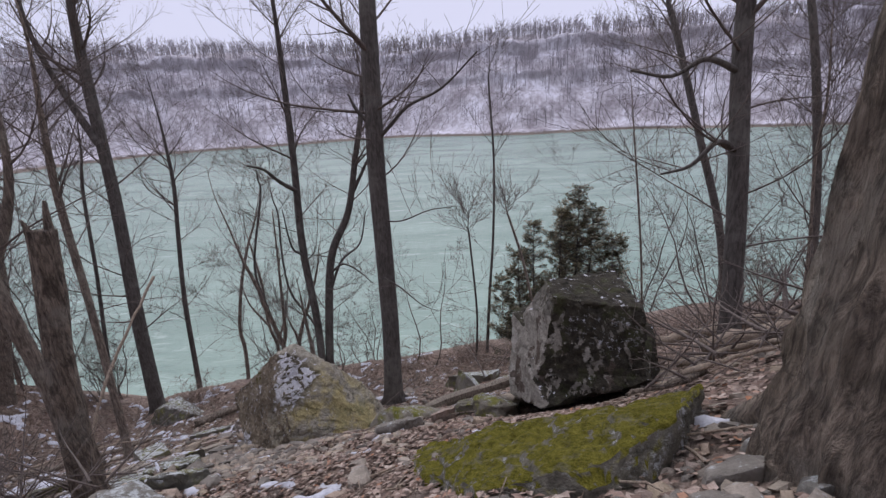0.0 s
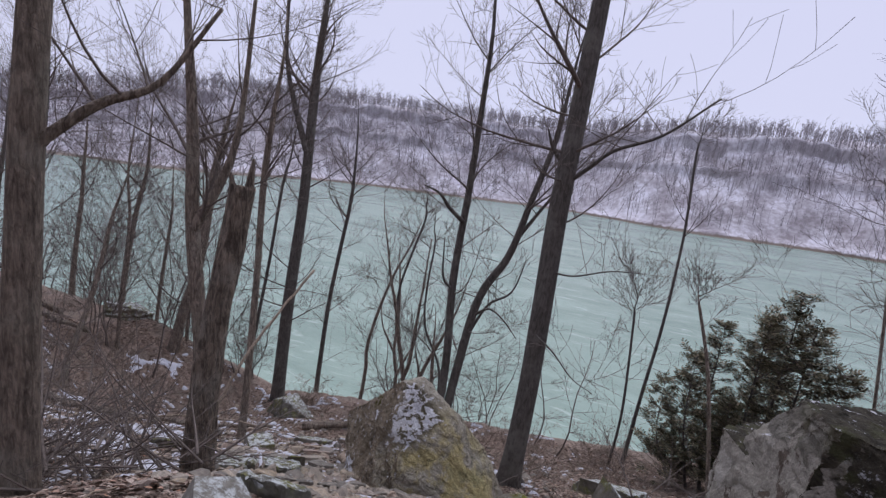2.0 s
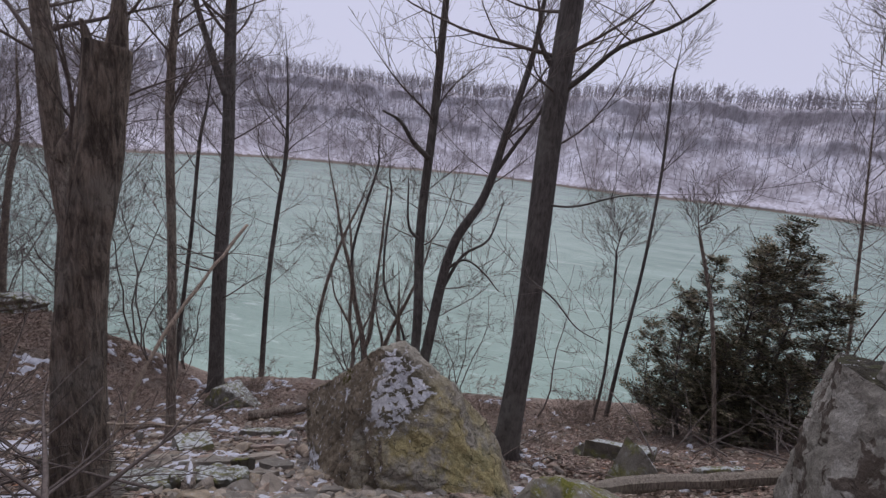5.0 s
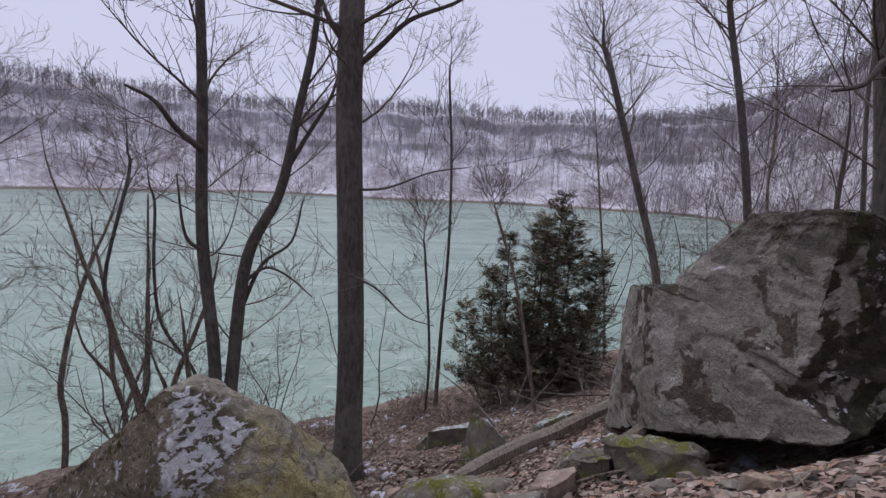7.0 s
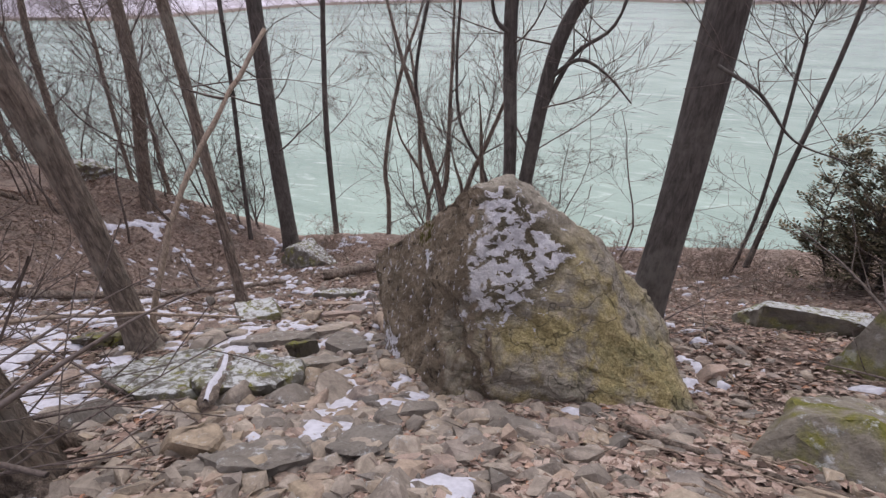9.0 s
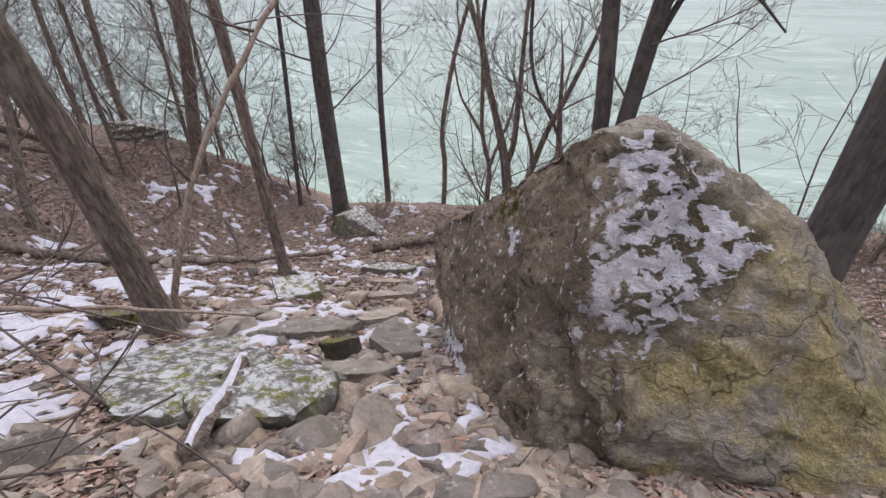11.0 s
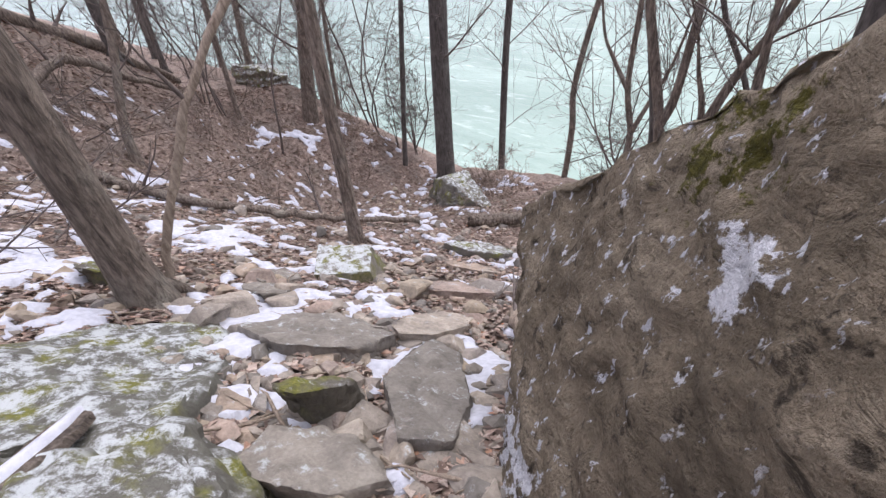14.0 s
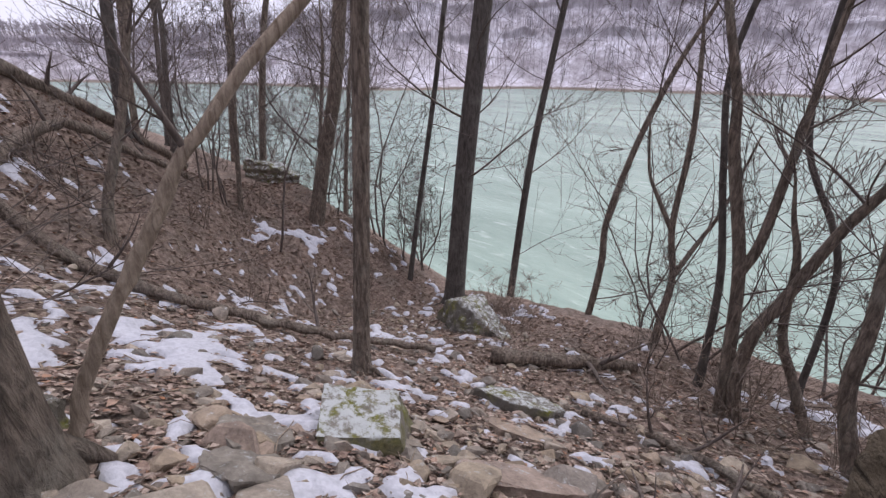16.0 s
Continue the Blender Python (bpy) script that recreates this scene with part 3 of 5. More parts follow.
def sheet(xs, ys, height):
    verts = [(x, y, height(x, y)) for y in ys for x in xs]
    n = len(xs)
    faces = [(j * n + i, j * n + i + 1, (j + 1) * n + i + 1, (j + 1) * n + i) for j in range(len(ys) - 1) for i in range(n - 1)]
    return verts, faces


ground = part("ground", *sheet(spread(-20, 7, 0.12, -420, 420), spread(-3, 17, 0.12, -90, 520), lambda x, y: ground_z(x, y) + relief(x, y)), ground_mat)
tagged(ground, "steep talus slope of brown leaf litter and soil", "ground", kind="structure")

WATER = -19.0
river = part("water", *sheet(spread(-150, 150, 10, -700, 500), spread(14, 120, 8, 10, 420), lambda x, y: WATER), water_mat)
tagged(river, "milky green river with pale streaks of foam", "river", kind="structure")


def bank_at(az):
    """Distance of the far shore and height of the rim, by bearing in degrees."""
    far = 300.0 - 14 * math.sin(radians(az * 5 + 20)) - 8 * math.sin(radians(az * 13))
    if az < -55:
        far += (-55 - az) * 5.0
    if az > 40:
        far -= min((az - 40) * 7.0, 165.0)
    rim = 45.0 + 1.5 * math.sin(radians(az * 7))
    if az < -33:
        rim -= min((-33 - az) * 0.72, 30.0)
    if az > 42:
        rim += min((az - 42) * 0.9, 12.0)
    return far, rim


PROFILE = [(-30, -0.12), (0, 0.0), (3, 0.03), (9, 0.06), (22, 0.22), (38, 0.42), (44, 0.50), (46, 0.60), (50, 0.62), (58, 0.74), (62, 0.80), (63.5, 0.93), (67, 0.94), (80, 1.0), (160, 1.05), (400, 1.10)]


def bank_point(az, k):
    far, rim = bank_at(az)
    out, up = PROFILE[k]
    r = (far + out) * (1 + 0.012 * noise.noise(Vector((az * 0.35, k * 0.7, 3.0))))
    z = WATER + up * (rim - WATER)
    if 5 < k < 13:
        z += 4.5 * noise.noise(Vector((az * 0.16, 0.0, 4.0 + (k // 4)))) + 2.0 * noise.noise(Vector((az * 0.9, k * 0.5, 7.0)))
    if 1 < k < 14:
        z += 2.4 * noise.noise(Vector((az * 0.5, k * 0.9, 9.0))) * min(1.0, k / 4)
    return Vector((r * math.sin(radians(az)), r * math.cos(radians(az)), z))


AZ = [-115 + 0.5 * i for i in range(461)]
fine = []
for az in AZ:
    row = []
    for k in range(len(PROFILE) - 1):
        a, b = bank_point(az, k), bank_point(az, k + 1)
        row += [a.lerp(b, t / 3) + Vector((0, 0, 0.7 * noise.noise(Vector((az * 2.1, k + t / 3, 5.0))) if k > 1 else 0)) for t in range(3)]
    fine.append(row + [bank_point(az, len(PROFILE) - 1)])
m = len(fine[0])
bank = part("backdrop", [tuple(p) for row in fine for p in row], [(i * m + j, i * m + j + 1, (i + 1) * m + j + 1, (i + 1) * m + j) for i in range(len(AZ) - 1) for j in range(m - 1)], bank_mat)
tagged(bank, "snowy far side of the gorge with ledges and rim, haze in its colour", "gorge side", kind="structure")


def far_woods():
    """Leafless trees over the far side and along its rim, each a thin stem with a fan of upswept boughs."""
    rng = random.Random(11)
    v, f = [], []

    def stem(p, q, r):
        side = (q - p).cross(Vector((p.x, p.y, 0))).normalized() * r
        k = len(v)
        v.extend((p - side, p + side, q + side * 0.25, q - side * 0.25))
        f.append((k, k + 1, k + 2, k + 3))

    for n in range(16500):
        shoulder = n >= 12500
        az = rng.uniform(36, 82) if shoulder else rng.uniform(-88, 82)
        rimmed = rng.random() < (0.15 if shoulder else 0.34)
        k = rng.uniform(11.6, 13.9) if rimmed else rng.uniform(1.0 if shoulder else 3.0, 12.5)
        p = bank_point(az, int(k)).lerp(bank_point(az, int(k) + 1), k - int(k))
        crowd = noise.noise(Vector((az * 0.9, k * 0.8, 4.0)))
        if not rimmed and not shoulder and crowd < -0.22:
            continue
        tall = rng.uniform(5, 10) + 3 * noise.noise(Vector((az * 0.8, 2.0, 1.0))) if rimmed else rng.uniform(6, 14)
        lean = Vector((rng.uniform(-0.09, 0.09), rng.uniform(-0.09, 0.09), 1))
        q = p + lean * tall
        near = p.length / 300.0
        stem(p - Vector((0, 0, 1)), q, rng.uniform(0.06, 0.15) * near)
        for b in range(9 if rimmed else 4):
            h = rng.uniform(0.3, 0.98)
            a = rng.uniform(0, 6.28)
            s = p.lerp(q, h)
            d = Vector((math.cos(a), math.sin(a), rng.uniform(0.4, 1.5))).normalized() * tall * rng.uniform(0.14, 0.36)
            stem(s, s + d, 0.06 * near)
            for c in range(2):
                e = s + d * rng.uniform(0.3, 0.8)
                stem(e, e + Vector((rng.uniform(-1, 1), rng.uniform(-1, 1), rng.uniform(0.3, 1.2))) * tall * 0.10, 0.04 * near)
    return v, f


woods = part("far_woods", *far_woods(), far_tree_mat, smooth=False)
tagged(woods, "leafless woods on the far gorge side, greyed by painted haze", "woods", kind="stuff")

# ---- big rocks beside the path ----
rock("boulder", [(-3.50, 6.93, -2.88), (-3.16, 6.88, -2.82), (-3.25, 7.5, -2.98), (-2.74, 7.1, -3.04), (-2.0, 7.35, -3.82), (-1.42, 6.5, -4.5), (-1.35, 6.6, -5.0), (-1.4, 7.8, -5.3), (-2.3, 6.25, -4.5), (-3.05, 5.98, -4.5), (-3.34, 6.46, -3.28), (-3.13, 6.34, -3.58), (-3.0, 6.15, -3.85),
    (-4.9, 7.8, -4.35), (-4.75, 7.75, -5.9), (-4.1, 6.72, -5.3), (-4.18, 6.62, -4.74), (-3.82, 6.33, -4.55), (-3.44, 6.06, -4.38), (-3.6, 8.6, -6.4), (-3.8, 8.2, -3.88), (-4.05, 7.25, -3.62)], 3, boulder_mat,
    "huge pointed boulder with yellow lichen and crusted snow", 0.034, 0.055, worn=2, bedded=0.12, crisp=70,
    dents=[((-3.36, 6.36, -3.78), (-3.14, 6.06, -4.25), 0.15, 0.13), ((-3.05, 6.72, -3.05), (-2.86, 6.52, -3.75), 0.045, 0.035), ((-3.93, 6.87, -4.13), (-3.80, 6.80, -4.02), 0.045, 0.05), ((-3.80, 6.80, -4.02), (-3.69, 6.75, -3.90), 0.04, 0.04), ((-2.6, 6.4, -3.9), (-1.95, 6.45, -4.1), 0.035, 0.025)])
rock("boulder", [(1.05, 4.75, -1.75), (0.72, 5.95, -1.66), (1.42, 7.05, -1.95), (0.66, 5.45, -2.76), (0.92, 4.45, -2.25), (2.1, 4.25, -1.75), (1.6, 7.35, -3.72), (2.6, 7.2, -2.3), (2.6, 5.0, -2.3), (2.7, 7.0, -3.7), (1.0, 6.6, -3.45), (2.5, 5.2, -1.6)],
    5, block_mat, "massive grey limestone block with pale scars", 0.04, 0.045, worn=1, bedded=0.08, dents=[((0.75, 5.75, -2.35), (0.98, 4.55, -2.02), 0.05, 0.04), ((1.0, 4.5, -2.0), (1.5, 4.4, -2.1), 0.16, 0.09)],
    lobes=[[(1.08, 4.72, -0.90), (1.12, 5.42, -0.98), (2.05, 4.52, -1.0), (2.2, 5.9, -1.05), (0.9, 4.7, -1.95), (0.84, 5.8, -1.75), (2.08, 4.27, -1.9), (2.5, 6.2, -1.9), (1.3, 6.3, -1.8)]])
rock("boulder", [(-0.62, 3.75, -2.22), (-0.35, 2.6, -1.28), (0.45, 2.9, -1.10), (1.58, 2.5, -0.52), (1.15, 2.0, -0.33), (0.66, 1.75, -0.42), (0.05, 1.95, -0.80), (0.5, 3.6, -2.2), (1.6, 3.0, -1.5), (-0.8, 3.6, -2.9), (1.5, 2.1, -1.2), (0.5, 1.3, -1.3), (-0.3, 1.9, -1.6)],
    8, moss_mat, "long boulder under a bright green coat of moss", 0.05, 0.06, worn=4)
rock("boulder", [(-1.42, 5.92, -3.38), (-1.18, 5.88, -3.24), (-0.85, 5.75, -3.30), (-0.25, 6.2, -3.62), (0.15, 6.3, -3.78), (-0.1, 6.7, -4.05), (-0.9, 6.5, -3.75), (-1.3, 6.25, -3.6), (-1.62, 5.8, -3.62), (-1.55, 5.65, -4.0), (0.2, 6.2, -4.3), (-0.6, 6.9, -4.6), (-1.0, 5.3, -3.7), (-0.3, 5.7, -3.85)], 12, mossy_mat, "low mossy rock half buried in rubble", 0.045, 0.04, "rock")
rock("boulder", [(-10.95, 12.6, -8.35), (-10.2, 12.3, -7.98), (-9.45, 12.3, -8.25), (-8.85, 12.5, -8.6), (-8.7, 12.6, -9.6), (-11.4, 12.7, -9.5), (-10.3, 13.8, -9.7), (-10.4, 13.3, -8.3), (-9.9, 11.8, -9.2)], 14, lichen_mat, "dark mossy boulder at the edge of the bench", 0.07, 0.06)
rock("boulder", [(-0.12, 7.95, -3.96), (0.05, 7.72, -3.98), (0.38, 7.55, -4.32), (0.5, 7.9, -4.55), (0.1, 8.3, -4.9), (-0.35, 7.8, -4.85), (0.2, 8.4, -4.5), (-0.15, 7.4, -5.0), (0.42, 7.4, -4.9)], 16, capped_mat, "upright pale rock with a snowy top", 0.045, 0.03, "rock")
rock("boulder", [(-0.4, 9.2, -5.0), (0.6, 9.0, -4.85), (0.9, 9.7, -5.2), (0.0, 10.1, -5.5), (-0.5, 9.7, -5.6), (0.8, 9.2, -5.6), (-0.4, 9.1, -5.9), (0.9, 9.9, -6.0)], 17, capped_mat, "mossy rock with a snow cap", 0.05, 0.04, "rock")
rock("boulder", [(-3.05, 2.72, -1.56), (-2.72, 2.42, -1.52), (-2.4, 2.32, -1.75), (-2.55, 2.85, -1.8), (-3.2, 2.65, -1.9), (-2.9, 3.0, -1.7), (-2.8, 2.3, -2.0)], 18, frost_mat, "leaning shard of grey rock, frosted on one side", 0.035, 0.02, "rock")
rock("boulder", [(-7.5, 7.78, -5.74), (-7.15, 8.22, -5.86), (-7.05, 7.45, -5.70), (-6.74, 7.88, -5.80), (-7.55, 7.7, -6.4), (-7.1, 8.35, -6.5), (-6.95, 7.32, -6.2), (-6.62, 7.9, -6.3)], 19, capped_mat, "square block whitened with lichen, mossy below", 0.045, 0.03, "rock")
rock("boulder", [(-19.6, 12.3, -6.55), (-19.0, 12.0, -6.35), (-18.2, 12.6, -6.6), (-17.9, 13.2, -6.95), (-19.7, 12.2, -7.9), (-18.9, 11.7, -7.7), (-17.8, 12.7, -8.0), (-17.7, 13.4, -8.2), (-19.0, 13.6, -8.0), (-19.0, 13.2, -6.7)], 20, capped_mat, "dark layered outcrop with snow on its ledges", 0.08, 0.10, bedded=0.9)
slab("flat_rock", (-5.95, 5.85), (2.1, 1.35, 0.20), -28, 21, lichen_mat, "broad flat rock whitened with frosty lichen", sides=9)
slab("flat_rock", (-4.95, 5.75), (1.0, 0.85, 0.34), 20, 22, lichen_mat, "tilted slab with lichen, moss and frost", (-0.1, 0.05))
slab("flat_rock", (-5.88, 6.9), (1.05, 0.72, 0.2), 35, 23, slate_mat, "dark flagstone with a thin smear of snow")
slab("flat_rock", (-4.95, 7.06), (1.2, 0.55, 0.15), 136, 24, slate_mat, "smooth grey flagstone in the path")
slab("flat_rock", (-4.82, 6.33), (0.68, 0.42, 0.15), 30, 25, slate_mat, "angular flat stone in the path")
slab("flat_rock", (-5.12, 6.55), (0.42, 0.22, 0.34), 65, 26, dark_rock_mat, "small upright mossy stone")
slab("flat_rock", (-6.05, 8.45), (1.3, 0.42, 0.13), 52, 27, stone_mat, "long ridged stone across the path")
slab("flat_rock", (-7.15, 10.0), (1.2, 0.8, 0.2), 25, 28, lichen_mat, "grey layered rock with snow in its seams")
slab("flat_rock", (-6.9, 7.0), (0.6, 0.45, 0.2), 10, 29, slate_mat, "grey flat stone among leaves")
slab("flat_rock", (-10.7, 13.4), (1.3, 0.6, 0.25), 0, 30, lichen_mat, "snow-dusted rock beside a dark boulder")
slab("flat_rock", (-3.1, 3.6), (0.9, 0.6, 0.25), 15, 31, lichen_mat, "flat rock with frost beside the path")
slab("flat_rock", (0.5, 5.35), (1.2, 0.75, 0.34), 70, 33, dark_rock_mat, "dark ledge under the limestone block")
slab("flat_rock", (0.15, 5.55), (0.8, 0.5, 0.3), 15, 48, mossy_mat, "mossy grey stone beside a split board")
slab("flat_rock", (-0.35, 5.35), (0.6, 0.4, 0.2), 60, 49, stone_mat, "tan stone below the limestone block")
slab("flat_rock", (0.9, 7.6), (0.7, 0.5, 0.25), 20, 50, capped_mat, "snow-dusted stone behind the boards")
slab("flat_rock", (0.75, 5.75), (0.5, 0.35, 0.3), 40, 34, stone_mat, "brown stone wedged beneath the limestone block")
slab("flat_rock", (-5.55, 7.6), (0.75, 0.5, 0.13), 80, 36, stone_mat, "tan flat stone in the path")
slab("flat_rock", (-7.3, 7.2), (0.7, 0.5, 0.14), -10, 37, slate_mat, "grey flat stone in the path")
slab("flat_rock", (-6.6, 9.2), (0.9, 0.5, 0.12), 15, 38, stone_mat, "layered tan stone with snow beside it")
slab("flat_rock", (-3.9, 4.9), (0.7, 0.5, 0.25), 10, 39, slate_mat, "grey flat stone by the path")
slab("flat_rock", (-7.9, 6.2), (0.8, 0.55, 0.35), 15, 40, dark_rock_mat, "mossy stone at a tree's foot")
slab("flat_rock", (-3.5, 5.2), (0.5, 0.4, 0.2), 70, 43, stone_mat, "tan angular stone by the path")
slab("flat_rock", (-0.9, 5.0), (0.8, 0.5, 0.25), 30, 44, slate_mat, "grey flat stone below the mossy boulder")

for k, (x, y, size, turn) in enumerate([(1.22, 1.62, 0.34, 10), (1.48, 1.82, 0.26, 70), (1.0, 1.42, 0.24, 130), (1.38, 1.36, 0.30, 40), (1.62, 2.05, 0.28, 100), (0.86, 1.2, 0.22, 20), (1.75, 2.3, 0.3, 150), (1.18, 1.16, 0.2, 80)]):
    slab("flat_rock", (x, y), (size, size * 0.6, 0.07), turn, 400 + k, frost_mat if k % 2 else slate_mat, "thin frosted slab in the soil under the old tree", sides=6, sink=0.15)

# ---- trees that stand along the way ----
tree("tall smooth dark grey tree beside the boulder", [(-1.72, 8.88, -5.54), (-1.67, 9.14, -3.6), (-1.69, 9.39, -1.7), (-1.72, 9.62, 0.08), (-1.68, 9.85, 1.9), (-1.64, 10.25, 5.06)], 0.225, 41, bark_smooth, 26, 2.8, 0.42, 7.0, 0.6,
    forks=[([(-1.7, 9.75, 0.9), (-2.0, 9.6, 1.25), (-2.15, 9.55, 1.6)], 0.06, 0), ([(-1.7, 9.7, 0.6), (-1.3, 9.5, 0.95), (-0.9, 9.3, 1.3), (-0.2, 9.1, 1.6), (0.5, 8.9, 2.2)], 0.05, 5), ([(-1.7, 9.45, -1.1), (-1.2, 9.2, -1.05), (-0.6, 9.0, -0.8), (-0.1, 8.8, -0.7)], 0.022, 6), ([(-1.68, 9.05, -2.3), (-1.3, 8.9, -2.5), (-0.9, 8.9, -2.9), (-0.5, 8.7, -3.0)], 0.02, 7)])
tree("slender dark tree of a pair behind the boulder", [(-3.95, 10.35, -6.8), (-3.93, 10.66, -4.32), (-4.1, 10.9, -2.07), (-4.08, 11.17, 0.15), (-4.1, 11.39, 2.1)], 0.12, 42, bark_smooth, 26, 1.9, 0.35, 5.0, 0.4,
    forks=[([(-4.08, 11.0, -0.6), (-4.35, 10.7, -0.3), (-4.5, 10.3, 0.05), (-4.75, 10.0, 0.2)], 0.06, 0), ([(-4.05, 10.85, -2.3), (-4.3, 10.7, -2.0), (-4.35, 10.6, -1.0)], 0.04, 0)])
tree("dark forking tree of a pair behind the boulder", [(-3.85, 10.45, -6.83), (-3.67, 10.8, -4.37), (-3.43, 11.09, -2.45), (-2.9, 11.35, -1.3), (-2.6, 11.6, 0.1), (-2.3, 11.9, 1.6)], 0.125, 43, bark_smooth, 28, 1.9, 0.22, 4.0, 0.35,
    forks=[([(-2.75, 11.5, -0.8), (-2.4, 11.5, -0.2), (-1.95, 11.5, 0.6), (-1.75, 11.6, 1.6)], 0.055, 9), ([(-3.5, 11.0, -2.9), (-3.1, 10.9, -2.6), (-2.7, 10.8, -2.75), (-2.3, 10.7, -3.1)], 0.035, 10), ([(-3.55, 10.95, -3.4), (-3.2, 11.2, -2.6), (-2.7, 11.4, -2.2), (-2.5, 11.6, -1.4)], 0.045, 11)])
tree("straight grey tree above the river", [(-12, 14.1, -9.5), (-12.05, 14.5, -5.5), (-12.0, 14.95, -1.5), (-12.02, 15.2, 1.9)], 0.26, 44, bark_smooth, 30, 2.8, 0.25, 7.0, 0.5, 0.2,
    forks=[([(-12.02, 15.0, 0.6), (-12.6, 15.0, 2.0), (-13.2, 15.0, 4.0), (-13.4, 15.2, 6.5)], 0.14, 12)])
tree("young forking tree above the river", [(-11.9, 16.5, -11.0), (-11.9, 17.0, -6.5), (-11.75, 17.4, -3.6), (-11.6, 17.7, -1.5)], 0.12, 45, bark_smooth, 26, 2.8, 0.2, 5.0, 0.4)
tree("slim grey tree beside a lichened block", [(-8.7, 8.9, -6.98), (-8.71, 9.09, -4.57), (-8.75, 9.25, -2.6), (-8.84, 9.43, -0.29)], 0.105, 46, bark_brown, 20, 1.9, 0.4, 5.0, 0.55)
tree("rough brown tree with a flaring foot", [(-7.22, 6.25, -5.25), (-7.2, 6.3, -4.04), (-7.22, 6.33, -3.0), (-7.3, 6.27, -1.7), (-7.48, 6.33, -0.69), (-7.55, 6.37, 0.78)], 0.15, 47, bark_brown, 12, 2.2, 0.52, 5.0, 0.5, 0.5,
    forks=[([(-7.4, 6.3, -0.9), (-7.1, 6.6, 0.0), (-6.95, 6.8, 1.0), (-6.9, 7.0, 3.2)], 0.1, 13)])
tree("bare tree among fallen logs", [(4.15, 6.15, -2.43), (4.14, 6.49, -0.23), (4.11, 6.8, 1.5), (4.11, 6.95, 2.8)], 0.155, 48, bark_smooth, 24, 2.4, 0.22, 5.0, 0.55,
    forks=[([(4.13, 6.6, 0.4), (3.7, 6.4, 0.6), (3.3, 6.3, 0.3), (2.9, 6.3, 0.2)], 0.05, 14), ([(4.12, 6.8, 1.5), (3.5, 6.6, 1.7), (3.0, 6.5, 1.5), (2.4, 6.4, 1.6)], 0.05, 15)])
tree("broken dead trunk with splintered top", [(-4.95, 4.35, -3.5), (-4.95, 4.5, -1.9), (-4.87, 4.7, -0.6), (-4.82, 4.8, 0.15)], 0.17, 49, bark_furrowed, 0, 1.0, 0.9, 0.0, 0.8, 0.3, ridges=0.22, name="broken_tree",
    forks=[([(-4.80, 4.86, 0.05), (-4.78, 4.88, 0.3), (-4.77, 4.9, 0.48)], 0.06, 0), ([(-4.9, 4.72, 0.05), (-4.91, 4.72, 0.2), (-4.92, 4.7, 0.3)], 0.05, 0)])
tree("thick grey tree rising from brushwood", [(-5.0, 2.65, -2.75), (-4.98, 2.72, -1.2), (-4.93, 2.82, 0.6), (-4.88, 2.95, 2.4)], 0.14, 50, bark_brown, 8, 2.0, 0.55, 5.0, 0.5,
    forks=[([(-4.93, 2.8, 0.4), (-4.6, 3.1, 0.8), (-4.3, 3.4, 1.05), (-4.0, 3.7, 1.7)], 0.05, 16)])
tree("massive old tree with furrowed bark and spreading roots", [(1.8, 1.4, -0.3), (1.8, 1.45, 0.6), (1.8, 1.5, 1.8), (1.86, 1.55, 3.5)], 0.40, 51, bark_furrowed, 10, 3.0, 0.6, 6.0, 0.9, 0.3, ridges=0.30)
tree("leaning tree at the shoulder of the slope", [(-15.9, 12.4, -8.2), (-15.6, 12.7, -6.2), (-15.1, 13.0, -4.0), (-15.0, 13.4, -1.0)], 0.24, 52, bark_brown, 25, 2.8, 0.23, 4.0, 0.35)
tree("thin tree above the river", [(-13.5, 13.8, -9.7), (-13.4, 14.2, -7.0), (-13.2, 14.6, -4.0), (-13.1, 15.0, -1.0)], 0.09, 53, bark_smooth, 22, 2.0, 0.20, 4.0, 0.3)
tree("crooked young tree bowed at its foot", [(-9.5, 14.5, -10.0), (-9.14, 14.64, -9.85), (-8.75, 14.95, -9.2), (-8.62, 15.1, -7.6), (-8.69, 15.2, -6.6), (-8.45, 15.5, -4.97), (-8.1, 15.8, -3.6), (-7.8, 16.1, -2.7)], 0.095, 54, bark_brown, 9, 2.2, 0.29, 2.0, 0.3, 0.1)
tree("slim brown tree near the boulder's back", [(-5.55, 12.29, -8.1), (-5.69, 12.4, -6.91), (-5.86, 12.48, -5.8), (-6.23, 12.54, -4.5), (-6.35, 12.57, -3.89), (-6.67, 12.61, -2.92)], 0.09, 55, bark_brown, 5, 1.9, 0.26, 3.0, 0.3,
    forks=[([(-5.83, 12.48, -5.87), (-5.73, 12.54, -5.49), (-5.69, 12.64, -4.56), (-5.67, 12.72, -3.75), (-5.65, 12.79, -3.08), (-5.6, 12.9, -1.5)], 0.07, 17)])
tree("dark leaning stem near the boulder's back", [(-5.35, 12.28, -8.0), (-5.52, 12.29, -7.27), (-5.5, 12.32, -6.53), (-5.36, 12.37, -6.1), (-5.23, 12.41, -5.63), (-5.06, 12.46, -5.08), (-4.85, 12.5, -4.6), (-4.5, 12.5, -3.7)], 0.085, 56, bark_brown, 6, 1.6, 0.26, 1.5, 0.4, 0.1)
tree("dark crooked stem beside a leaning one", [(-4.66, 12.43, -7.78), (-4.99, 12.45, -7.06), (-5.25, 12.47, -6.49), (-5.35, 12.5, -5.6)], 0.07, 61, bark_brown, 7, 1.4, 0.20, 1.5, 0.3, 0.2)
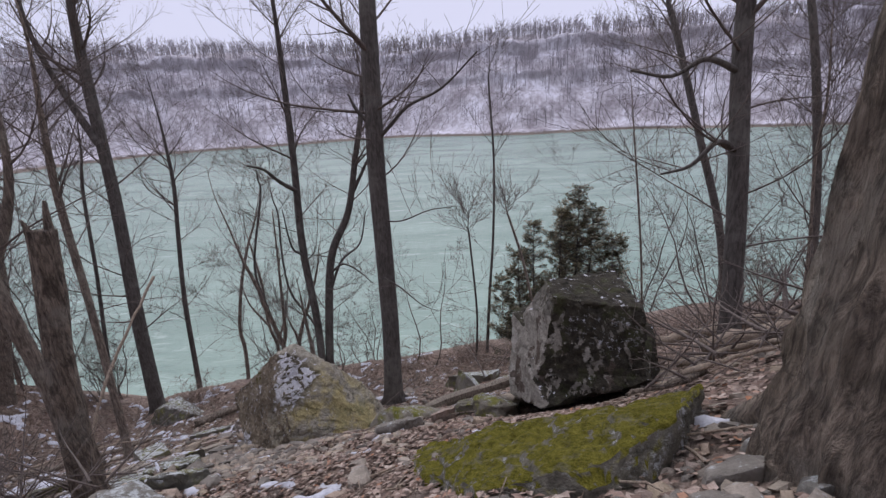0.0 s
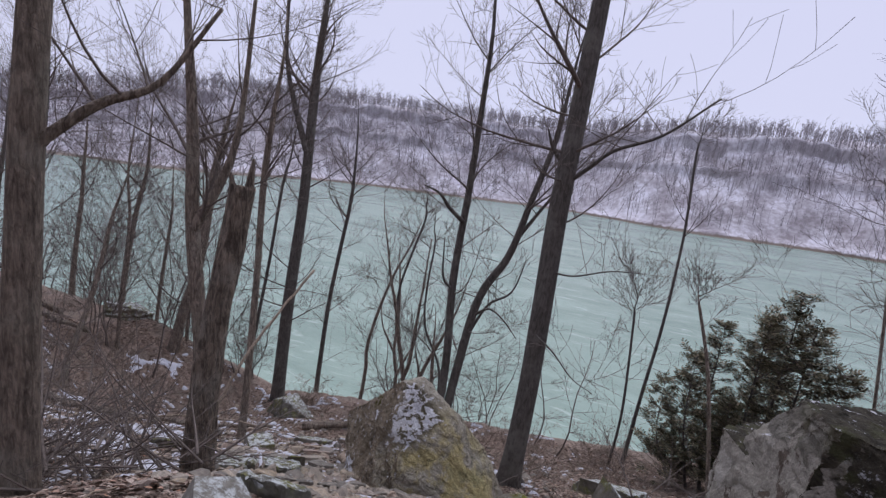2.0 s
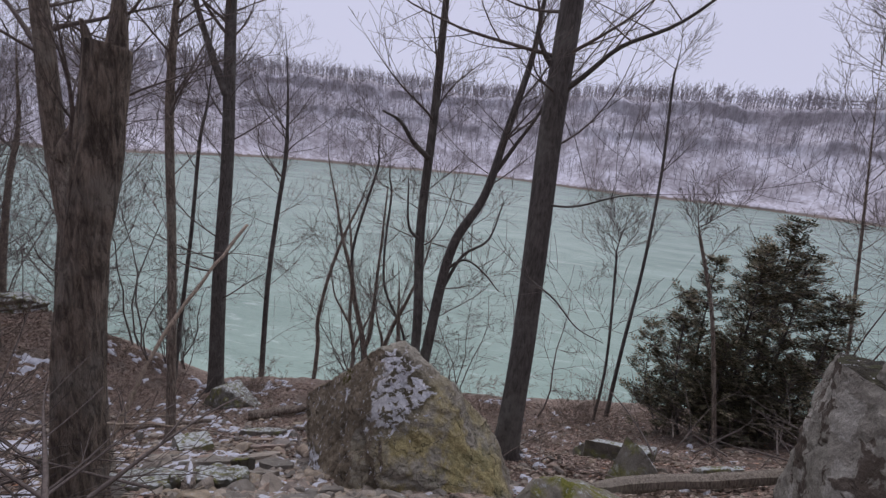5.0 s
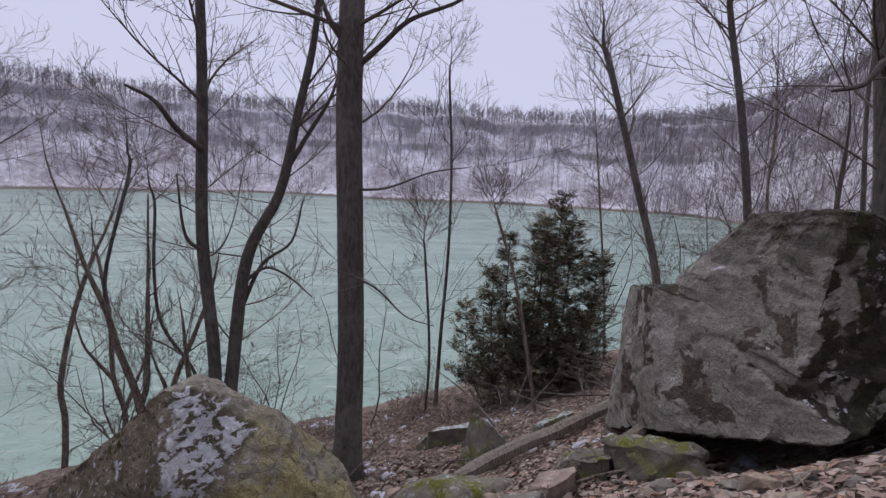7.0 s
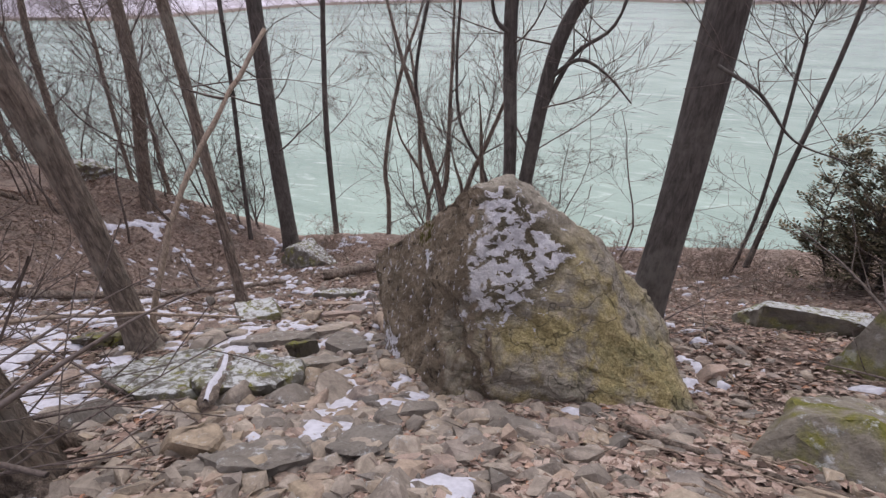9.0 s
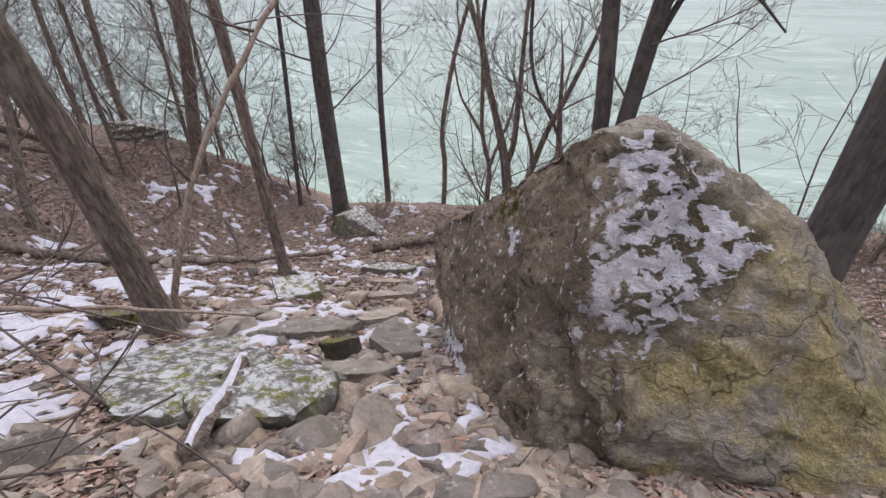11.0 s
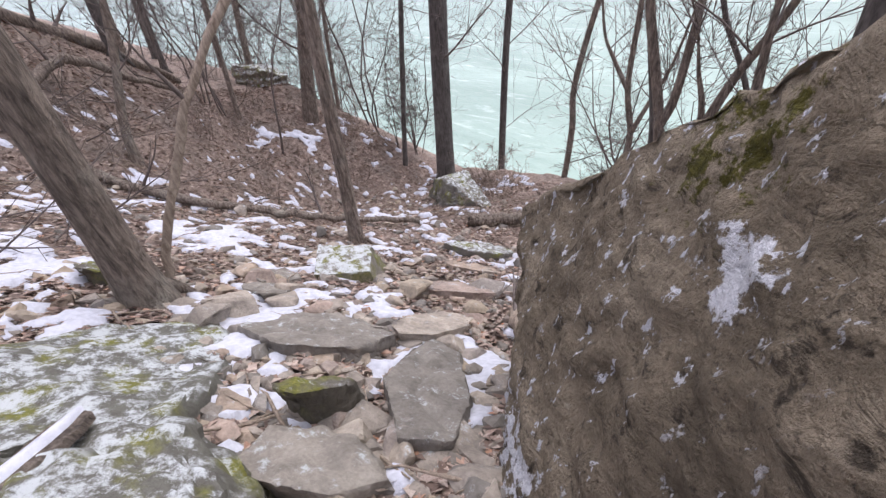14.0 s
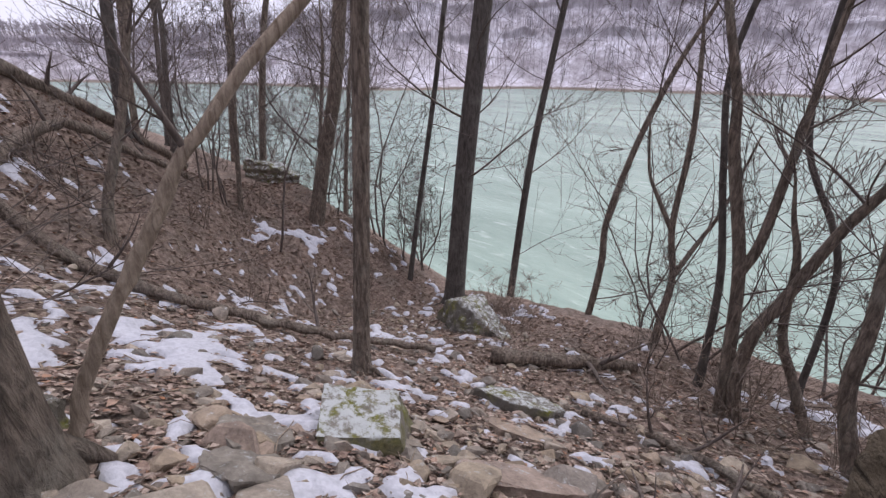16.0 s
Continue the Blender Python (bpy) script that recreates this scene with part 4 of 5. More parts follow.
tree("pale grey trunk at the foot of the boulder", [(-4.3, 11.61, -7.45), (-4.6, 11.75, -6.54), (-4.64, 11.83, -5.82), (-4.72, 11.91, -5.12)], 0.085, 62, bark_brown, 4, 1.6, 0.26, 2.0, 0.4, 0.2)
tree("slim tree among fallen limbs", [(-13.51, 7.5, -6.35), (-13.5, 7.63, -5.58), (-13.46, 8.1, -4.32), (-13.43, 8.53, -2.78)], 0.095, 63, bark_brown, 19, 2.0, 0.26, 3.0, 0.4, 0.3)
tree("forked sapling at the water's edge", [(-7.1, 14.4, -9.2), (-7.11, 14.62, -8.0), (-7.1, 14.71, -7.18), (-7.3, 14.74, -6.24), (-7.33, 14.87, -4.76), (-7.46, 14.94, -3.62)], 0.085, 57, bark_brown, 5, 2.0, 0.29, 1.5, 0.3, 0.1,
    forks=[([(-7.1, 14.71, -7.18), (-6.86, 14.85, -6.48), (-6.64, 14.99, -5.83), (-6.4, 15.0, -4.6)], 0.055, 18), ([(-7.28, 14.73, -6.35), (-7.62, 14.68, -5.77), (-7.85, 14.65, -5.3), (-8.0, 14.65, -4.4)], 0.05, 19)])
tree("slender crooked stem beyond the boulder", [(-6.0, 12.95, -7.6), (-6.1, 13.0, -6.2), (-6.41, 13.05, -4.73), (-6.59, 13.13, -3.34), (-6.15, 13.5, -1.14)], 0.06, 64, bark_smooth, 6, 1.6, 0.20, 1.5, 0.3, 0.1)
tree("slender stem beyond the boulder", [(-4.9, 13.3, -7.7), (-5.0, 13.4, -5.83), (-5.64, 13.35, -4.47), (-5.77, 13.43, -3.22), (-5.7, 13.5, -1.8)], 0.05, 65, bark_smooth, 6, 1.5, 0.20, 1.5, 0.3, 0.1)
tree("thin stem beside the cedar", [(2.2, 10.45, -5.75), (1.95, 10.74, -4.14), (1.7, 10.99, -2.81), (1.38, 11.24, -1.72)], 0.05, 66, bark_brown, 8, 0.9, 0.5, 0.6, 0.3, 0.1)
tree("slender sapling at the slope's edge", [(0.42, 13.18, -7.3), (0.52, 13.36, -5.46), (0.36, 13.65, -2.89)], 0.045, 67, bark_smooth, 19, 1.4, 0.13, 1.0, 0.3, 0.1)
tree("tall sapling as thin as a whip", [(0.86, 13.76, -7.1), (1.0, 14.1, -5.2), (1.2, 14.5, -3.0), (1.3, 15.0, -0.5), (1.2, 15.3, 1.8)], 0.065, 58, bark_smooth, 14, 1.3, 0.26, 1.5, 0.15, 0.1, name="sapling")
tree("bent bare tree beyond the cedar", [(11.2, 17.0, -9.0), (10.79, 17.5, -4.62), (9.9, 18.4, -0.6), (8.9, 19.4, 3.7)], 0.2, 59, bark_smooth, 30, 2.8, 0.30, 3.0, 0.3)
tree("tall bare tree on the wooded slope", [(12.6, 14.8, -6.5), (12.4, 15.2, -2.5), (12.1, 15.9, 1.5), (11.7, 16.5, 4.6)], 0.17, 60, bark_smooth, 34, 3.4, 0.25, 5.0, 0.3)

# ---- the cedar below the block ----
def cedar(at, seed):
    """A clump of thin trunks, each with its own cone of flat drooping sprays."""
    rng = random.Random(seed)
    root = thing("cedar_tree", at, "dark green cedar with several thin trunks", "tree")
    v, f = [], []
    twigs = Sticks()
    for x, y, tall, wide in ((0.45, 0.1, 5.2, 1.45), (-0.15, -0.3, 4.6, 1.15), (0.95, 0.35, 4.5, 1.15), (-0.85, 0.15, 4.15, 1.05), (1.45, -0.15, 3.7, 1.0), (-1.35, -0.2, 3.4, 1.0), (-1.8, 0.3, 2.3, 0.85), (0.3, 0.9, 4.4, 1.1), (1.8, 0.4, 2.5, 0.8), (-0.6, -0.7, 2.6, 0.9), (0.7, -0.7, 2.4, 0.9)):
        lean = Vector((x * 0.10 + rng.uniform(-0.06, 0.06), y * 0.10 + rng.uniform(-0.06, 0.06), 1))
        foot = Vector((x * 0.62, y * 0.62, 0))
        foot.z = ground_z(at[0] + foot.x, at[1] + foot.y) - at[2] - 0.25
        axis = smooth_path([foot, foot + Vector((x * 0.16, y * 0.16, tall * 0.25)), foot + Vector((x * 0.34, y * 0.34, tall * 0.6)) + lean * 0.1, Vector((x, y, tall))], 6)
        s = Sticks()
        s.tube(axis, [0.058 * tall / 5 * (1 - 0.88 * i / (len(axis) - 1)) for i in range(len(axis))], 7)
        part("trunk", s.v, s.f, bark_smooth, root)
        for n in range(int(46 * tall)):
            u = rng.uniform(0.10, 1.0) ** 0.85
            i = min(int(u * (len(axis) - 1)), len(axis) - 2)
            start = axis[i].lerp(axis[i + 1], rng.random())
            a = rng.uniform(0, 6.28)
            reach = wide * (1.04 - u) ** 0.62 * rng.uniform(0.45, 1.1)
            gap = noise.noise(Vector((math.cos(a) * 1.1 + x, math.sin(a) * 1.1 + y, u * tall * 0.8 + seed)))
            if gap < -0.17 and u < 0.7:
                continue
            tip = start + Vector((math.cos(a) * reach, math.sin(a) * reach, reach * rng.uniform(0.1, 0.95)))
            mid = start.lerp(tip, 0.5) + Vector((0, 0, -0.06 * reach))
            twigs.tube([start, mid, tip], [0.010, 0.007, 0.003], 3, False)
            out = (tip - start).normalized()
            for c in range(max(5, int(reach * 11))):
                t = rng.uniform(0.35, 1.05)
                p = start.lerp(mid, t * 2) if t < 0.5 else mid.lerp(tip, t * 2 - 1)
                p = p + Vector((rng.uniform(-1, 1), rng.uniform(-1, 1), rng.uniform(-1, 1))) * 0.07
                turn = rng.uniform(-0.9, 0.9)
                way = (out + out.cross(Vector((0, 0, 1))) * turn + Vector((0, 0, rng.uniform(-0.5, 0.35)))).normalized()
                flat = way.cross(Vector((rng.uniform(-0.5, 0.5), rng.uniform(-0.5, 0.5), 1))).normalized()
                size = rng.uniform(0.13, 0.24)
                for g in range(6):
                    b = p + way * size * 0.16 * g
                    d = (way * 0.75 + flat * (0.95 if g % 2 else -0.95)).normalized() if g < 5 else way
                    ln, wd = size * (0.62 - 0.07 * g), 0.016 + 0.010 * rng.random()
                    w = d.cross(way.cross(flat)).normalized() * wd
                    k = len(v)
                    v.extend((b, b + d * ln * 0.45 + w, b + d * ln, b + d * ln * 0.5 - w))
                    f.append((k, k + 1, k + 2, k + 3))
    part("branchwork", twigs.v, twigs.f, bark_twig, root)
    part("crown", v, f, cedar_mat, root, smooth=False)
    return root


cedar((3.1, 12.5, ground_z(3.1, 12.5)), 4)

# ---- saplings and brush on the bench and the slopes beyond ----
def sapling_proto(seed, tall, stems, label, name, group, thick=0.03, spread_of=0.28):
    rng = random.Random(seed)
    root = thing(name, (0, 0, -400 - seed * 10), label, "sapling" if name == "sapling" else "shrub", group)
    for k in range(stems):
        s = Sticks()
        a = rng.uniform(0, 6.28)
        d = Vector((math.cos(a) * spread_of, math.sin(a) * spread_of, 1))
        h = tall * rng.uniform(0.7, 1.0)
        foot = Vector((rng.uniform(-0.12, 0.12), rng.uniform(-0.12, 0.12), -0.25))
        path = [foot]
        for i in range(7):
            d = (d + Vector((rng.uniform(-0.3, 0.3), rng.uniform(-0.3, 0.3), 0.05))).normalized()
            path.append(path[-1] + d * h / 7)
        radii = [thick * (1 - 0.8 * i / 7) for i in range(8)]
        s.tube(path, radii, 6, False)
        for i in range(2, 8):
            for b in range(2 if tall > 2 else i % 2):
                a = rng.uniform(0, 6.28)
                s.branch(rng, path[i], Vector((math.cos(a), math.sin(a), rng.uniform(0.0, 0.7))), h * rng.uniform(0.2, 0.42), radii[i] * 0.45, 2 if tall > 2 and (i + b) % 4 == 0 else 1, 3, 0.01)
        part("stem", s.v, s.f, bark_twig if tall > 2 else bark_shrub, root)
    return root


def scatter(protos, count, place, seed, size=(0.75, 1.25)):
    rng = random.Random(seed)
    for n in range(count):
        x, y = place(rng)
        k = rng.uniform(*size)
        at = (x, y, ground_z(x, y))
        if n < len(protos):
            protos[n].matrix_basis = Matrix.LocRotScale(at, Euler((0, 0, rng.uniform(0, 6.28))), Vector((k, k, k)))
            continue
        p = protos[n % len(protos)]
        made = copy_thing(p, Matrix.Identity(4))
        made.matrix_basis = Matrix.LocRotScale(at, Euler((0, 0, rng.uniform(0, 6.28))), Vector((k, k, k)))


saplings = [sapling_proto(70 + k, (3.6, 4.6, 5.6, 2.8)[k], (2, 1, 3, 3)[k], "thin leafless sapling on the slope edge", "sapling", "saplings above the river", (0.024, 0.03, 0.024, 0.016)[k], (0.3, 0.12, 0.22, 0.4)[k]) for k in range(4)]
scatter(saplings, 9, lambda r: (r.uniform(-10, 0.6), r.uniform(12.9, 15.8)), 81)
scatter([copy_thing(s, Matrix.Identity(4)) for s in saplings], 22, lambda r: (r.uniform(7.0, 17), r.uniform(9.5, 17)), 82, (0.8, 1.5))
scatter([copy_thing(s, Matrix.Identity(4)) for s in saplings], 30, lambda r: (r.uniform(-30, -13.5), r.uniform(9.5, 18)), 83, (0.9, 1.7))
shrubs = [sapling_proto(90 + k, (1.1, 1.5, 0.9)[k], 9, "low tangled brush of thin brown stems", "shrub", "brush along the bench", 0.008, 0.55) for k in range(3)]
scatter(shrubs, 40, lambda r: (r.uniform(-11, 4.5), r.uniform(10.6, 14.6)), 84)
scatter([copy_thing(s, Matrix.Identity(4)) for s in shrubs], 30, lambda r: (r.uniform(4.2, 13), r.uniform(6.0, 12)), 85)
scatter([copy_thing(s, Matrix.Identity(4)) for s in shrubs], 22, lambda r: (r.uniform(-24, -12.5), r.uniform(9.0, 15)), 86)

# taller trees farther along both sides
FAR_TREES = [(-17.5, 8.8, 0.15), (-20.5, 9.6, 0.11), (-19.0, 12.5, 0.12), (-22.5, 11.0, 0.11), (-24.0, 13.5, 0.13), (-18.0, 14.8, 0.09), (-27.0, 12.0, 0.12), (-21.0, 15.5, 0.10), (-16.2, 10.6, 0.07),
             (8.6, 9.2, 0.055), (10.5, 12.5, 0.06), (13.5, 10.0, 0.10), (15.5, 14.0, 0.11), (6.4, 14.2, 0.045)]
for k, (x, y, r) in enumerate(FAR_TREES):
    rng = random.Random(200 + k)
    z = ground_z(x, y) - 0.05
    lean = rng.uniform(-0.5, 0.5)
    tree("bare grey tree on the wooded slope", [(x, y, z), (x + lean * 0.3, y + 0.25, z + 2.2), (x + lean * 0.8, y + 0.6, z + 4.5)], r, 210 + k, bark_smooth if k % 3 == 0 else bark_brown, 18, 2.6, 0.2, 5.0, 0.45, 0.3)

# ---- fallen wood ----
def fallen(label, points, r0, r1, seed, material, name="fallen_log", twigs=0, raise_by=0.0, category="log"):
    rng = random.Random(seed)
    base = Vector(points[0])
    root = thing(name, base, label, category)
    path = smooth_path([Vector(p) - base + Vector((0, 0, raise_by)) for p in points], 6)
    path = [p + Vector((rng.uniform(-1, 1), rng.uniform(-1, 1), rng.uniform(-1, 1))) * r0 * 0.32 for p in path]
    s = Sticks()
    n = len(path)
    s.tube(path, [(r0 + (r1 - r0) * i / (n - 1)) * rng.uniform(0.88, 1.1) for i in range(n)], 10)
    s.f.append(tuple(range(9, -1, -1)))
    stem = part("stem", s.v, s.f, material, root)
    for k in range(twigs):
        b = Sticks()
        i = rng.randrange(1, n - 1)
        b.branch(rng, path[i], Vector((rng.uniform(-1, 1), rng.uniform(-1, 1), rng.uniform(0.1, 1))), rng.uniform(0.5, 1.3), r1 * 0.5 + 0.006, 1, 5)
        part("branch", b.v, b.f, bark_twig, stem)
    return root


def on_ground(points, lift):
    return [(x, y, ground_z(x, y) + lift) for x, y in points]


fallen("long grey fallen trunk lying across the slope", on_ground([(-13.6, 6.2), (-12.7, 6.95), (-11.6, 7.7), (-10.7, 8.5), (-9.9, 9.5), (-9.0, 10.45)], 0.16), 0.095, 0.05, 101, bark_brown, twigs=3)
fallen("short thick rotting log with snow beside it", on_ground([(-8.5, 11.2), (-7.7, 12.0), (-6.9, 12.9)], 0.14), 0.13, 0.09, 102, bark_brown, twigs=2)
fallen("leaning dead pole stripped of its bark", [(-7.30, 6.36, -5.35), (-7.27, 6.6, -4.78), (-7.24, 6.9, -4.3), (-7.21, 7.2, -3.85), (-7.16, 7.72, -3.32), (-7.1, 8.35, -2.8), (-7.0, 9.2, -2.1)], 0.037, 0.027, 103, bark_pale, "leaning_pole", 2, category="dead wood")
fallen("fallen limb arching over the hillside", [(-14.0, 6.3, -5.1), (-14.9, 7.2, -4.6), (-15.2, 7.8, -4.7), (-15.5, 8.6, -5.3), (-16.0, 9.6, -6.1)], 0.11, 0.06, 104, bark_brown, twigs=4)
fallen("fallen trunk high on the hillside", on_ground([(-16.6, 7.0), (-17.4, 8.4), (-18.6, 10.2)], 0.15), 0.14, 0.1, 105, bark_brown, twigs=2)
fallen("fallen log lying below a bare tree", on_ground([(3.05, 5.0), (3.5, 4.75), (4.3, 4.35), (5.0, 4.0)], 0.16), 0.10, 0.085, 106, bark_pale, twigs=4)
fallen("fallen log among dead branches", on_ground([(3.4, 6.9), (4.6, 6.6), (6.2, 6.0)], 0.18), 0.09, 0.07, 107, bark_pale, twigs=5)
fallen("dead branch across dry leaves", on_ground([(2.55, 4.6), (3.0, 4.2), (3.3, 3.7), (3.5, 3.2)], 0.12), 0.045, 0.02, 108, bark_pale, "dead_branch", 5, category="branch")
fallen("thin dead branch beside the mossy boulder", on_ground([(2.0, 3.5), (2.5, 3.6), (3.1, 3.5)], 0.15), 0.03, 0.012, 109, bark_pale, "dead_branch", 5, category="branch")
fallen("crooked dead branch at the block's foot", on_ground([(2.4, 3.9), (2.2, 3.6), (1.9, 3.4), (1.5, 3.5)], 0.1), 0.05, 0.02, 110, bark_brown, "dead_branch", 4, category="branch")
fallen("thin brown stick across the rubble", on_ground([(-2.2, 5.9), (-1.4, 5.5), (-0.6, 5.3), (0.2, 5.2)], 0.07), 0.018, 0.010, 111, bark_brown, "dead_branch", 0, category="branch")
fallen("rotting root end beside the path", on_ground([(-5.3, 8.3), (-4.95, 7.95), (-4.75, 7.6)], 0.06), 0.09, 0.05, 112, bark_pale, "dead_branch", 2, category="branch")
fallen("dead branch below the forked tree", on_ground([(-6.6, 10.4), (-5.9, 10.5), (-5.2, 10.3), (-4.6, 10.0)], 0.08), 0.05, 0.03, 113, bark_brown, "dead_branch", 3, category="branch")
fallen("thin pale branch hanging over the rubble", [(-6.9, 4.3, -3.4), (-6.2, 4.9, -3.35), (-5.5, 5.4, -3.45), (-5.0, 5.9, -3.75)], 0.022, 0.008, 114, bark_pale, "dead_branch", 1, category="branch")


def board(label, a, b, wide, thick, seed, material, snow=False):
    """A split, weathered board between two ends, with ragged edges."""
    rng = random.Random(seed)
    a, b = Vector(a), Vector(b)
    root = thing("split_board", a, label, "board", "split boards")
    along = (b - a).normalized()
    side = along.cross(Vector((0, 0, 1))).normalized()
    up = side.cross(along)
    n = 14
    v, f = [], []
    for i in range(n + 1):
        p = (b - a) * i / n + up * 0.02 * math.sin(i * 0.5)
        w = wide * 0.5 * (1 if 0 < i < n else 0.6)
        l, r, t = w * rng.uniform(0.8, 1.1), w * rng.uniform(0.8, 1.1), thick * rng.uniform(0.8, 1.1)
        v += [tuple(p - side * l), tuple(p - side * l * 0.8 + up * t), tuple(p + up * t * 1.15), tuple(p + side * r * 0.85 + up * t * 0.9), tuple(p + side * r), tuple(p - up * t * 0.2)]
    for i in range(n):
        for k in range(6):
            c, d = i * 6 + k, i * 6 + (k + 1) % 6
            f.append((c, d, d + 6, c + 6))
    f += [(5, 4, 3, 2, 1, 0), tuple(range(n * 6, n * 6 + 6))]
    plank = part("plank", v, f, material, root, smooth=False)
    if snow:
        v, f = [], []
        for i in range(n + 1):
            p = (b - a) * i / n + up * (thick * 1.1 + 0.02 * math.sin(i * 0.5))
            w = wide * 0.36 * rng.uniform(0.5, 1.0) * math.sin(math.pi * (i + 0.6) / (n + 1.2)) ** 0.4
            v += [tuple(p - side * w - up * 0.02), tuple(p - side * w * 0.4 + up * 0.018), tuple(p + side * w * 0.4 + up * 0.018), tuple(p + side * w - up * 0.02)]
        f = [(i * 4 + k, i * 4 + k + 1, i * 4 + k + 5, i * 4 + k + 4) for i in range(n) for k in range(3)]
        part("snow_strip", v, f, snow_mat, plank, "snow lying on the board")
    return root


board("weathered grey split board propped on rubble", (-0.72, 6.55, -3.86), (1.70, 7.05, -3.34), 0.14, 0.08, 121, old_wood)
board("weathered split board beside its twin", (-0.35, 6.85, -4.02), (1.6, 7.28, -3.62), 0.13, 0.07, 122, old_wood)
board("pale split board leaning on the block", (0.08, 6.07, -3.62), (0.86, 5.86, -3.02), 0.10, 0.06, 123, old_wood)
board("slab of shed bark with snow on it", (-4.72, 5.20, -3.86), (-5.32, 5.87, -4.30), 0.14, 0.03, 124, bark_brown, True)


def brush_pile(label, centre, spread_of, count, seed, limit=(9.0, 20.0), lift=0.4):
    rng = random.Random(seed)
    x, y = centre
    root = thing("brush_pile", (x, y, ground_z(x, y)), label, "brushwood")
    for k in range(count):
        s = Sticks()
        px, py = x + rng.gauss(0, spread_of[0]), y + rng.gauss(0, spread_of[1])
        p = Vector((px, py, ground_z(px, py) + rng.uniform(-0.05, 0.4))) - root.location
        a = rng.uniform(0, 6.28)
        s.branch(rng, p, Vector((math.cos(a), math.sin(a), rng.uniform(-0.1, lift))), rng.uniform(0.7, 1.3 + 1.5 * lift), rng.uniform(0.007, 0.02), 1, 5, -0.01, 0.2)
        if any(q.x + x > limit[0] or q.y + y > limit[1] for q in s.v):
            continue
        part("stick", s.v, s.f, bark_twig, root)


brush_pile("tangle of dead brown branches over snow", (-5.4, 3.5), (0.9, 0.6), 105, 131, (-3.7, 5.3), 0.8)
brush_pile("tangle of thin branches beside the dead trunk", (-5.0, 3.7), (0.4, 0.4), 12, 134, (-3.7, 5.3))
brush_pile("dense thicket of leafless brown branches", (-7.6, 4.0), (1.2, 0.7), 120, 135, (-5.5, 5.9), 0.8)
brush_pile("thicket of branches on the uphill side", (-10.2, 4.9), (1.3, 0.8), 40, 136)
brush_pile("heap of dead branches beside the block", (2.9, 4.4), (0.6, 0.7), 40, 132)
brush_pile("low tangle of dead branches beside the cedar", (2.8, 8.9), (1.5, 0.9), 45, 137)
brush_pile("scattered dead branches on the hillside", (-14.0, 7.2), (1.6, 1.2), 34, 133)

# ---- snow, leaf litter and rubble on the ground ----
def snow_depth(x, y):
    p = Vector((x, y, 0.0))
    n = noise.noise(p * 1.15 + Vector((5, 2, 7))) + 0.75 * noise.noise(p * 3.1) + 0.75 * noise.noise(p * 6.5)
    more = 0.46 * math.exp(-((x + 9.5) ** 2 / 12 + (y - 6.4) ** 2 / 5)) + 0.10 * math.exp(-((x + 5.4) ** 2 + (y - 6.9) ** 2) / 2.0) + 0.34 * math.exp(-((x + 5.9) ** 2 / 4 + (y - 5.0) ** 2 / 1.5)) + 0.2 * math.exp(-((x + 3.3) ** 2 + (y - 5.6) ** 2) / 0.8) + 0.16 * math.exp(-((x + 6.0) ** 2 / 6 + (y - 8.5) ** 2 / 9))
    less = 0.25 if x > -1 else 0.0
    return n - 0.47 + more - less


def snow_sheet():
    step, x0, y0, nx, ny = 0.055, -16.0, 1.6, 330, 240
    keep, v, f, cells = {}, [], [], []
    depth = [[snow_depth(x0 + i * step, y0 + j * step) for i in range(nx)] for j in range(ny)]
    for j in range(ny - 1):
        for i in range(nx - 1):
            quad = ((i, j), (i + 1, j), (i + 1, j + 1), (i, j + 1))
            if max(depth[b][a] for a, b in quad) <= 0.0:
                continue
            ids = []
            for a, b in quad:
                if (a, b) not in keep:
                    x, y, d = x0 + a * step, y0 + b * step, depth[b][a]
                    keep[(a, b)] = len(v)
                    v.append((x, y, ground_z(x, y) + relief(x, y) + min(0.046, 0.25 * d) + (0.010 if d > 0 else -0.03)))
                ids.append(keep[(a, b)])
            f.append(tuple(ids))
    return v, f


snow = part("snow_patches", *snow_sheet(), snow_mat)
tagged(snow, "thin broken patches of old snow on the slope", "snow", kind="stuff")


def leaf_litter(count, seed):
    rng = random.Random(seed)
    v, f = [], []
    for n in range(count):
        if n % 5 < 2:
            x, y = rng.gauss(-4.0, 2.6), rng.gauss(5.6, 2.4)
        else:
            x, y = rng.uniform(-18, 8), rng.uniform(0.5, 14.5)
        if snow_depth(x, y) > 0.02 and rng.random() < 0.93:
            continue
        p = Vector((x, y, ground_z(x, y) + relief(x, y) + rng.uniform(0.005, 0.035)))
        a, s = rng.uniform(0, 6.28), rng.uniform(0.018, 0.042)
        lift = rng.uniform(-0.6, 0.6)
        u = Vector((math.cos(a), math.sin(a), -0.55 * math.sin(a) + 0.3 * math.cos(a) + lift * 0.5)) * s
        w = Vector((-math.sin(a), math.cos(a), -0.55 * math.cos(a) - 0.3 * math.sin(a) + rng.uniform(-0.5, 0.5))) * s * rng.uniform(0.45, 0.7)
        c = Vector((0, 0, s * rng.uniform(0.1, 0.5)))
        k = len(v)
        v.extend((p - u, p - w * 0.9 + c - u * 0.1, p + u * 1.1 + c * 0.5, p + w + c))
        f.extend(((k, k + 1, k + 2), (k, k + 2, k + 3)))
    return v, f


leaves = part("leaf_litter", *leaf_litter(200000, 5), leaf_mat, smooth=False)
tagged(leaves, "brown curled dead leaves covering the slope", "leaves", kind="stuff")


